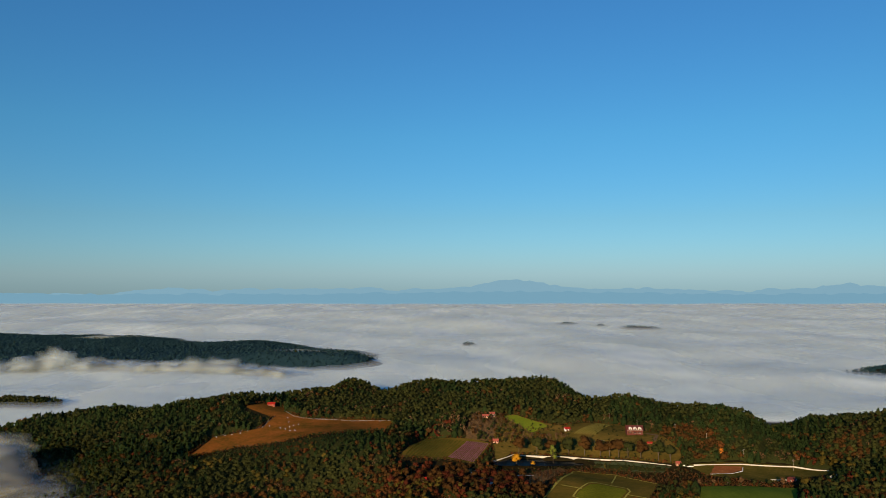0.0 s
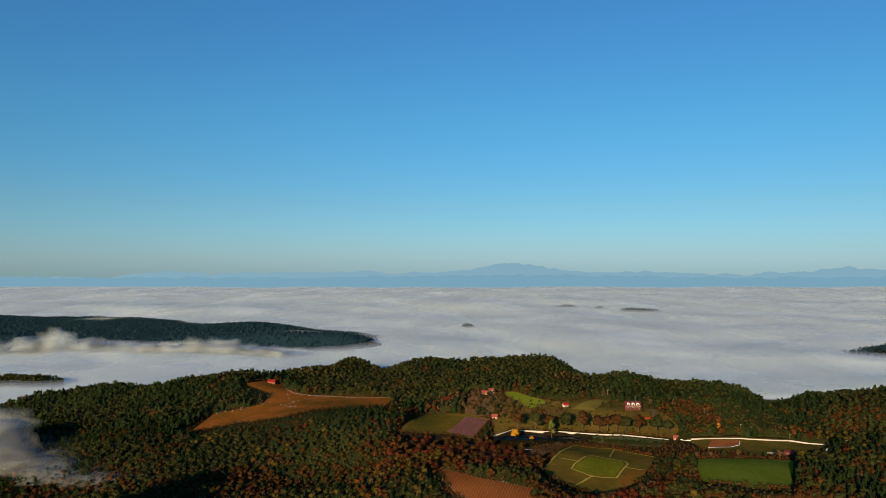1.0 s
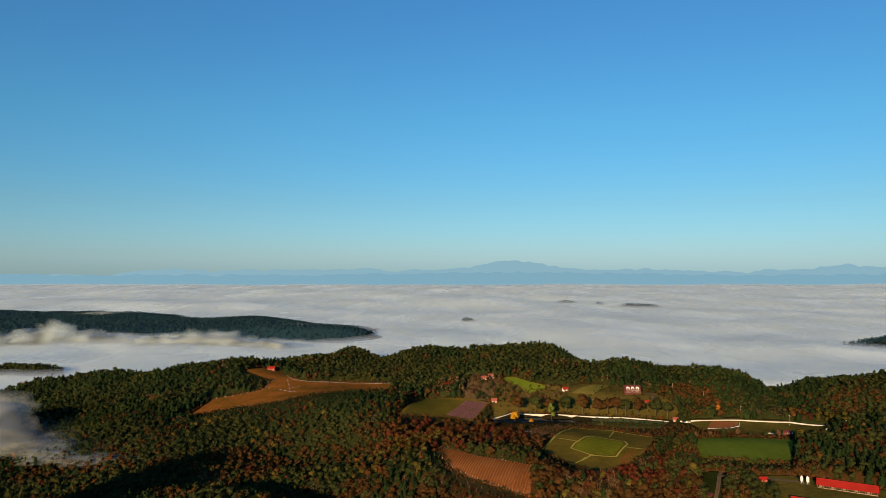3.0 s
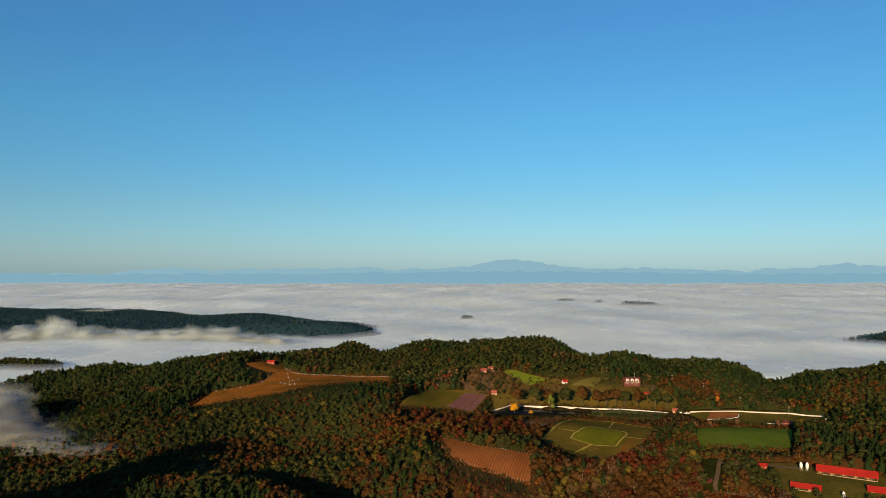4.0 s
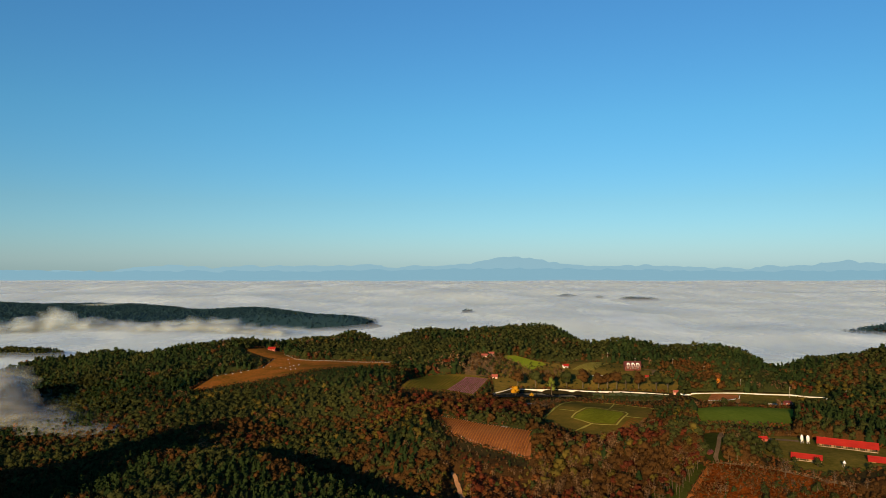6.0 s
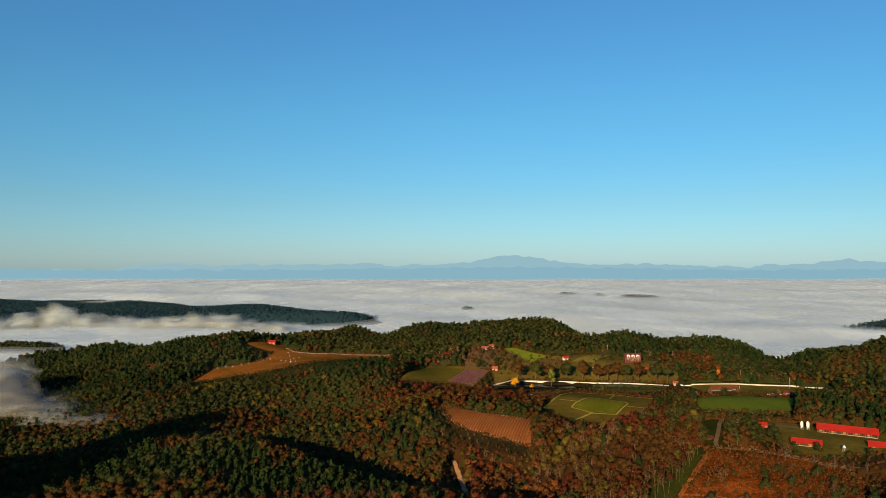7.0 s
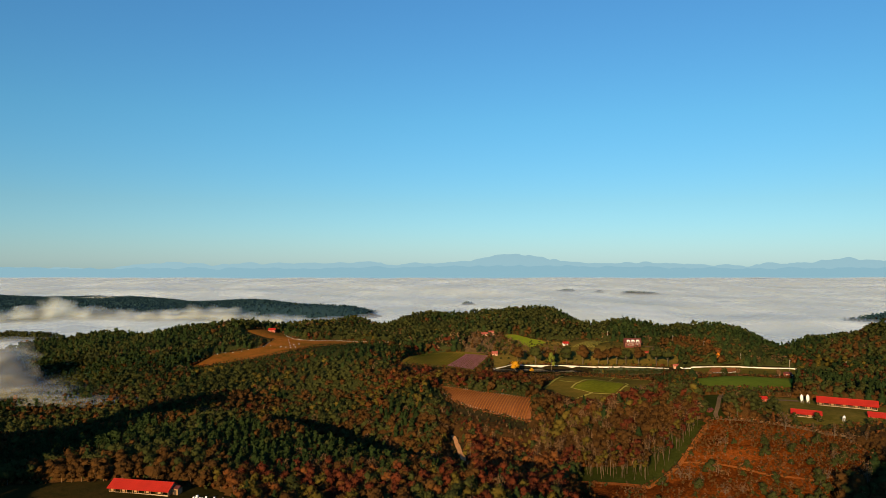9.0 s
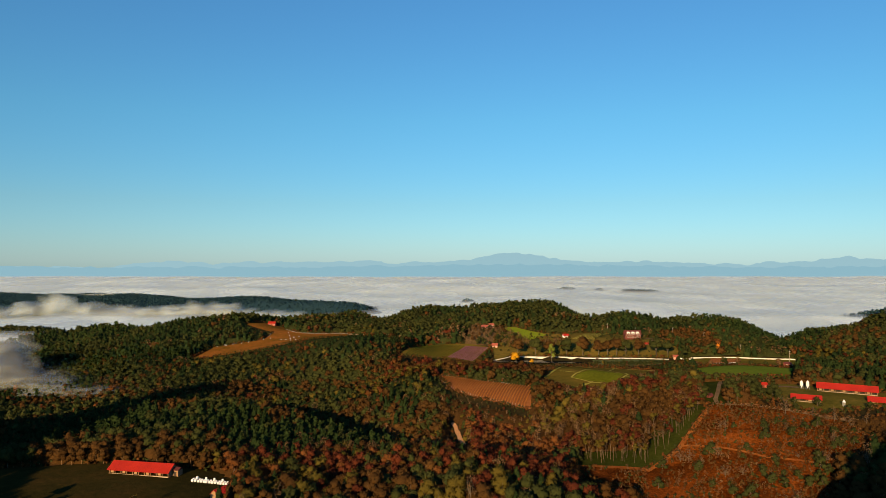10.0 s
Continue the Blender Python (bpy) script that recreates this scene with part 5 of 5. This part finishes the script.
# small bales stand in for white dots of unknown kind on the pasture
for bx, by in ((-246, 746), (-238, 750), (-231, 752), (-223, 756), (-217, 762), (-203, 773), (-196, 776), (-183, 808), (-177, 788), (-181, 764), (-174, 757), (-171, 765), (-166, 745), (-168, 770), (-160, 742), (-163, 774)):
    bale(bx, by, float(height(bx, by)) + 0.5, 0.5, rng.uniform(-1.5, 1.5))


def parapet(pts, high, thick, mat, label):
    """A low white wall with a coping, in straight pieces along a line."""
    root = thing("garden_wall", label, "wall")
    line = along_line(pts, 6.0)
    root.location = (*line[0], float(height(*line[0])))
    zs = [float(height(*q)) for q in line]
    zs = [max(np.mean(zs[max(0, i - 3):i + 4]), z - 0.3) for i, z in enumerate(zs)]
    for a, b, za, zb in zip(line, line[1:], zs, zs[1:]):
        L = math.dist(a, b)
        bm = box(0, L, -thick / 2, thick / 2, -2.0, high, 0)
        box(-0.02, L + 0.02, -thick / 2 - 0.06, thick / 2 + 0.06, high, high + 0.12, 0, bm)
        for v in bm.verts:
            v.co.z += (zb - za) * v.co.x / L
        ob = part("wall_piece", bm, mat, root)
        ob.location = (a[0] - line[0][0], a[1] - line[0][1], za - root.location.z)
        ob.rotation_euler = (0, 0, math.atan2(b[1] - a[1], b[0] - a[0]))


parapet([(43, 655), (68, 674.5), (119, 664.5), (169, 646.5), (204, 618)], 0.75, 0.4, M_OLDWHITE, "long low white wall along the pond")
parapet([(213, 614), (221, 610)], 0.9, 0.4, M_WHITE, "short white wall by the pavilion")
parapet([(25, 630), (49, 628)], 0.7, 0.4, M_WHITE, "white wall behind the farm sheds")
parapet([(60, 618), (80, 612)], 0.6, 0.4, M_WHITE, "low white wall under the red trees")
parapet([(43, 502), (58, 524)], 0.7, 0.35, M_CONCRETE, "pale concrete bridge parapet")
parapet([(46, 500), (61, 521)], 0.7, 0.35, M_CONCRETE, "pale concrete bridge parapet")
parapet([(228, 589), (248, 591), (259, 598), (265, 611)], 0.3, 0.4, M_WHITE, "white kerb round the rust-red bed")


def fence(pts, high, gap, mat, rails, label, white=False):
    """Posts and rails along a line on the land."""
    root = thing("fence", label, "fence")
    line = along_line(pts, gap)
    root.location = (*line[0], float(height(*line[0])))
    o = np.array(root.location)
    r = 0.10 if white else 0.07
    for a in line:
        p = np.array((*a, float(height(*a)))) - o
        part_np("post", cone_tube(p - (0, 0, 0.4), p + (0, 0, high + 0.1), r, r, 5), mat, root)
    for lev in rails:
        bits = []
        for a, b in zip(line, line[1:]):
            p, q = np.array((*a, float(height(*a)) + high * lev)) - o, np.array((*b, float(height(*b)) + high * lev)) - o
            bits.append(cone_tube(p, q, 0.08 if white else 0.05, 0.08 if white else 0.05, 4))
        part_np("rail", joined(bits), mat, root)


parapet([(222, 612), (238, 613), (266, 615), (309, 609), (321, 599), (331, 593)], 1.0, 0.4, M_OLDWHITE, "long low white wall on the grassy bank")
fence([(270, 570), (290, 567)], 0.9, 2.5, M_WHITE, (0.4, 0.9), "short white rail fence", True)
fence([(-195, 842), (-176, 812), (-151, 797), (-106, 785), (-60, 799)], 1.3, 3.6, M_CONCRETE, (0.5, 0.9), "pale post fence along the pasture")
fence([(-250, 747), (-203, 774), (-199, 810)], 1.2, 3.6, M_CONCRETE, (0.6,), "thin pale fence on the pasture's edge")
fence([(158, 371), (176, 361), (196, 347), (212, 340)], 1.2, 3.0, M_TIMBER, (0.5, 0.95), "timber fence along the farm track")
fence([(283, 470), (300, 468)], 0.8, 2.6, M_WHITE, (0.9,), "row of white posts by the farmhouse")
fence([(150, 686), (160, 684)], 1.2, 2.4, M_WHITE, (0.95,), "white frame rail below the striped plot", True)
fence([(166, 684), (174, 682)], 1.2, 2.4, M_WHITE, (0.95,), "white frame rail below the lodge", True)


def utility_pole(x, y, h):
    root = thing("utility_pole", "slim grey utility pole with a crossarm", "pole", "utility poles")
    place(root, x, y, radians(15))
    part_np("shaft", cone_tube((0, 0, -0.5), (0, 0, h), 0.17, 0.11, 7), M_POLE, root)
    part("crossarm", box(-0.9, 0.9, -0.06, 0.06, h - 0.9, h - 0.76), M_POLE, root)
    for s in (-0.7, 0, 0.7):
        part_np("insulator", cone_tube((s, 0, h - 0.76), (s, 0, h - 0.55), 0.06, 0.05, 6), M_WHITE, root)


for px, py, ph in ((181, 752, 11), (203, 722, 10), (232, 690, 11), (250, 655, 11), (272, 625, 10), (304, 600, 10), (330, 560, 9)):
    utility_pole(px, py, ph)


# ---- single trees ----
def tree_thing(name, kind, x, y, size, fat, tpl, label, category="tree", group=""):
    crown, wood = tpl
    root = thing(name, label, category, group)
    place(root, x, y, float(rng.uniform(0, 6.28)))
    root.scale = (size * fat, size * fat, size)
    part_np("crown", crown, LEAVES[kind], root, tint=float(rng.uniform(0.2, 0.8)))
    part_np("trunk", wood, M_BARK, root)
    return root


ROW = [(74, 677), (91, 673), (104, 671), (121, 668), (136, 665), (150, 660), (158, 656), (166, 653), (174, 650), (184, 643), (197, 632), (206, 626)]
for i, (tx, ty) in enumerate(ROW):
    k = ("brown", "olive", "brown", "olive", "brown", "brown", "brown", "brown", "olive", "brown", "olive", "olive")[i]
    tree_thing("row_tree", k, tx, ty, 1.62 + 0.14 * math.sin(i * 2.1), 1.1, broadleaf(170, 6, 10.5, 4.2, foot=0.5), "round dark autumn tree with a pale trunk behind the white wall", "tree", "trees along the pond wall")
tree_thing("poplar_tree", "lime", 104, 655, 1.75, 0.72, broadleaf(190, 6, 11, 3.6), "pale green upright tree beside the pond")
tree_thing("golden_tree", "golden", 69, 652, 1.25, 1.0, broadleaf(150, 5, 9, 4.2), "golden-yellow round tree beside the pond")
tree_thing("yellow_bush", "golden", 84, 648, 0.6, 1.0, broadleaf(110, 4, 8, 4), "small yellow tree beside the pond")
tree_thing("flame_tree", "flame", 253, 628, 0.95, 0.9, broadleaf(170, 5, 10, 3.6), "bright orange maple before the dark wood")
tree_thing("yellow_green_tree", "yellow", 272, 520, 1.15, 1.1, broadleaf(190, 6, 10, 4.4), "yellow-green tree at the field's corner")
tree_thing("lone_field_tree", "yellow", -121, 268, 0.75, 0.8, broadleaf(150, 5, 10, 3.6, True), "thin yellowish tree alone in the dark field")
tree_thing("bare_tree", "bare", 176, 352, 0.95, 1.0, broadleaf(130, 6, 11, 4.4, True), "leafless pale tree at the clearing's edge")
for bx, by, bs in ((196, 343, 0.7), (208, 336, 0.7), (188, 348, 0.6), (250, 372, 0.7), (120, 318, 0.6), (141, 342, 0.6), (184, 322, 0.8), (206, 318, 0.8)):
    tree_thing("bare_tree", "bare", bx, by, bs, 0.8, broadleaf(90, 5, 11, 3.6, True), "leafless pale tree in the clearing", "tree", "bare trees of the clearing")
for rx, ry in ((203, 549), (213, 545), (222, 540), (233, 540), (244, 542), (256, 543), (267, 544)):
    tree_thing("field_edge_tree", "bare" if int(rx) % 2 else "olive", rx, ry, rng.uniform(0.5, 0.75), 1.0, broadleaf(110, 5, 10, 4), "small tree on the far edge of the green field", "tree", "trees edging the green field")
for ox, oy in ((146, 384), (148, 392), (163, 392), (170, 386), (168, 397), (176, 380), (178, 390), (184, 376), (176, 400), (186, 386), (171, 377), (181, 398), (190, 394), (188, 366), (198, 362), (210, 354), (222, 356), (232, 352)):
    tree_thing("yard_tree", "olive", ox, oy, rng.uniform(0.75, 1.05) * (1.0 if ox < 187 else 0.6), 1.15, broadleaf(160, 5, 8.5, 4, False, True, 0.22), "rounded olive-green tree in the farm yard", "tree", "rounded yard trees")

# the old broad trees round the farm sheds
gx, gy = scatter(-40, 76, 545, 646, 9.5)
gm = inside(gx, gy, GROVE) & ~inside(gx, gy, ROOFS) & ~inside(gx, gy, WALLS) & ~open_ground(gx, gy)
for x, y in zip(gx[gm], gy[gm]):
    k = ("brown", "red", "brown", "red", "brown")[int(rng.integers(0, 5))]
    tree_thing("grove_tree", k, x, y, float(rng.uniform(0.75, 1.05) * low_near_fields(np.array([x]), np.array([y]))[0] ** 0.5), 1.15, broadleaf(150, 6, 10, 4.6), "broad brown autumn tree round the farm sheds", "tree", "old trees round the sheds")
ox, oy = scatter(20, 132, 694, 772, 5.2)
om = inside(ox, oy, ORCHARD) & ~inside(ox, oy, ROWFIELD)
ox, oy = ox[om], oy[om]
ok = rng.integers(0, 5, len(ox))
for kind, lo, hi in (("bare", 0, 3), ("olive", 3, 4), ("brown", 4, 5)):
    m = (ok >= lo) & (ok < hi)
    plant("orchard", kind, ox[m], oy[m], [broadleaf(80, 4, 8, 4.2, kind == "bare") for _ in range(4)], 0.55, "pale half-bare orchard trees on the slope", True)

# the lower wood, tree by tree
NEAR_LABEL = {
    "conifer": "dark green pine of the lower wood", "olive": "olive-green broadleaf tree of the lower wood", "brown": "brown autumn tree of the lower wood",
    "red": "crimson autumn maple of the lower wood", "orange": "orange autumn tree of the lower wood", "yellow": "yellow-green tree of the lower wood",
    "bare": "half-bare pale tree of the lower wood", "spruce": "spruce of the lower wood",
}
nx, ny = scatter(-330, 330, 262, NEAR_LINE, 5.6)
ok = (np.abs(nx) < ny * 0.69 + 20) & ~open_ground(nx, ny)
nx, ny = nx[ok], ny[ok]
order = np.argsort(ny - 0.15 * np.abs(nx))
nx, ny = nx[order], ny[order]
nk = kind_at(nx, ny)
FIRST = 280
for i, kind in enumerate(KINDS):
    m = np.nonzero(nk == i)[0]
    rest = m[m >= FIRST]
    if len(rest):
        plant("woodland", kind, nx[rest], ny[rest], templates(kind, 120, 6, False, 1.0, 0, 6), 1.0, LABELS[kind], True)
    protos = []
    for j in m[m < FIRST]:
        s, ft = float(rng.uniform(0.72, 1.2)), float(rng.uniform(0.85, 1.2))
        if len(protos) < 4:
            protos.append(tree_thing("forest_tree", kind, nx[j], ny[j], s, ft, templates(kind, 160, 1, True, 1.05, 1, 6)[0], NEAR_LABEL[kind], "tree", "trees of the lower wood"))
        else:
            src = protos[int(rng.integers(0, 4))]
            ob = copy_thing(src, Matrix.Identity(4))
            place(ob, nx[j], ny[j], float(rng.uniform(0, 6.28)))
            ob.scale = (s * ft, s * ft, s)

# unseen trees added beyond the field's near edge; their long shadows cross it
sx, sy = scatter(-300, 260, 190, 248, 11.0)
m = rng.uniform(0, 1, len(sx)) < np.where((sx < -20) | (sx > 130), 0.42, 0.35)
plant("woodland", "brown", sx[m], sy[m], templates("brown", 60, 4), 1.25, "brown autumn trees added out of view to shade the field", True)

# pale-stemmed trees on the clearing's upper edge
for x, y in along_line([(74, 356), (98, 332), (115, 343), (125, 354), (141, 372)], 2.4):
    for row in range(4):
        bx, by = x + rng.uniform(-2.5, 2.0), y + row * 4.2 + rng.uniform(2.0, 6.0)
        k = ("brown", "bare", "red", "yellow", "bare", "brown")[int(rng.integers(0, 6))]
        (cv, cf, cn), (wv, wf) = broadleaf(64, 4, 13, 2.5, k == "bare", foot=0.6)
        cv[:, 2] += 1.0
        wv[:, :2] *= 0.45
        if rng.uniform(0, 1) < 0.25:
            continue
        tr = tree_thing("slender_tree", k, bx, by, float(rng.uniform(0.75, 1.0)), 1.0, ((cv, cf, cn), (wv, wf)), "slender tree with a tall pale trunk", "tree", "slender trees by the clearing")
        tr.rotation_euler = (float(rng.uniform(-0.10, 0.10)), float(rng.uniform(-0.16, 0.16)), float(rng.uniform(0, 6.28)))
        for c in tr.children:
            if c.name.startswith("trunk"):
                c.data.materials[0] = M_PALEBARK

# bushes standing in the clearing
bx, by = scatter(80, 222, 258, 345, 6.5)
m = inside(bx, by, CLEARING) & (rng.uniform(0, 1, len(bx)) < 0.30 + 0.007 * (bx - 100) + 0.005 * (300 - by))
bushes = []
for x, y in zip(bx[m], by[m]):
    kind = ("olive", "brown", "olive", "bare")[int(rng.integers(0, 4))]
    if len(bushes) < 8:
        ob = tree_thing("clearing_bush", kind, x, y, 0.5, 1.1, broadleaf(80, 5, 7, 4, kind == "bare", True, 0.2, 6), "dark rounded bush standing among the bracken", "bush", "bushes of the clearing")
        bushes.append(ob)
    else:
        ob = copy_thing(bushes[int(rng.integers(0, 8))], Matrix.Identity(4))
        place(ob, x, y, float(rng.uniform(0, 6.28)))
    z = float(rng.uniform(0.35, 0.85))
    ob.scale = (z * 1.1, z * 1.1, z)

# yellowed scrub at the vineyard's end
vx, vy = scatter(58, 76, 440, 492, 3.0)
m = inside(vx, vy, [(58, 440), (67, 489), (76, 488), (66, 438)])
plant("shrubs", "lime", vx[m], vy[m], [broadleaf(36, 3, 7, 4.4, False, False, 0.2, 4) for _ in range(4)], 0.45, "yellow-green scrub at the vineyard's end", False)

# undergrowth of the clearing
ux, uy = scatter(70, 225, 256, 375, 1.9)
dense = np.array([noise.fractal(Vector((a * 0.05, b * 0.05, 4)), 1.0, 2.0, 3) for a, b in zip(ux, uy)])
m = inside(ux, uy, CLEARING) & (rng.uniform(0, 1, len(ux)) < 0.62 + 0.6 * dense + 0.006 * (ux - 150))
ux, uy = ux[m], uy[m]
uk = rng.integers(0, 12, len(ux))
for kind, lo, hi, sz in (("bare", 0, 2, 0.27), ("brown", 2, 7, 0.28), ("orange", 7, 11, 0.24), ("olive", 11, 12, 0.30)):
    m = (uk >= lo) & (uk < hi)
    tp = [broadleaf(14, 2, rng.uniform(4, 9), rng.uniform(3.2, 4.6), kind == "bare", False, 0.3, 6) for _ in range(6)]
    plant("undergrowth", kind, ux[m], uy[m], tp, sz, "low scrub and bracken over the clearing", True)
# scattered shrubs of the meadow
qx, qy = scatter(50, 222, 640, 765, 7.0)
m = inside(qx, qy, MEADOW) & ~inside(qx, qy, ORCHARD) & (rng.uniform(0, 1, len(qx)) < 0.35)
plant("shrubs", "olive", qx[m], qy[m], [broadleaf(24, 3, 6, 4) for _ in range(5)], 0.33, "olive shrubs dotted over the meadow", False)
# shrubs along field edges and the pond
ex, ey = [], []
for pts in ([(44, 640), (72, 618), (106, 634), (142, 640), (190, 602)], [(119, 633), (155, 621)], [(200, 551), (276, 543)], [(66, 494), (58, 442)], [(60, 700), (130, 690)], [(90, 735), (130, 715)], [(130, 735), (165, 752)], [(230, 446), (176, 470)]):
    for x, y in along_line(pts, 1.7):
        ex.append(x + rng.uniform(-2.5, 2.5)), ey.append(y + rng.uniform(-2.5, 2.5))
ex, ey = np.array(ex), np.array(ey)
ek = rng.integers(0, 3, len(ex))
for i, kind in enumerate(("brown", "olive", "bare")):
    plant("shrubs", kind, ex[ek == i], ey[ek == i], [broadleaf(16, 2, 7, 4.4, kind == "bare") for _ in range(4)], 0.27, "brown and olive shrubs along the field edges", False)

# shrubs that close the foot of the wood round every field
ex, ey = [], []
for poly in (VINEYARD, ROWFIELD, MAZE, GREENFIELD, PASTURE, MEADOW, BARNYARD, CLEARING, FARMFIELD):
    cx, cy = sum(p[0] for p in poly) / len(poly), sum(p[1] for p in poly) / len(poly)
    for x, y in along_line(poly + poly[:1], 1.9):
        d = math.dist((x, y), (cx, cy))
        o = float(rng.uniform(0.3, 4.0))
        ex.append(x + (x - cx) / d * o), ey.append(y + (y - cy) / d * o)
ex, ey = np.array(ex), np.array(ey)
m = ~open_ground(ex, ey, [ORCHARD]) & (ey > 262)
ex, ey = ex[m], ey[m]
ek = rng.integers(0, 4, len(ex))
for i, kind in enumerate(("brown", "olive", "orange", "bare")):
    plant("shrubs", kind, ex[ek == i], ey[ek == i], [broadleaf(16, 2, 6, 4.4, kind == "bare", False, 0.2) for _ in range(5)], 0.36, "low brown and olive shrubs at the wood's foot", False)
# scrub between the garden, the pond and the white wall
zx, zy = scatter(60, 300, 505, 640, 3.4)
m = inside(zx, zy, SCRUB) & ~open_ground(zx, zy) & (rng.uniform(0, 1, len(zx)) < 0.8)
zx, zy = zx[m], zy[m]
zk = rng.integers(0, 10, len(zx))
for kind, lo, hi in (("brown", 0, 4), ("bare", 4, 7), ("olive", 7, 8), ("orange", 8, 10)):
    m = (zk >= lo) & (zk < hi)
    plant("shrubs", kind, zx[m], zy[m], [broadleaf(16, 2, 6, 4.0, kind == "bare", False, 0.25) for _ in range(5)], 0.28, "rust-brown scrub between garden and pond", False)
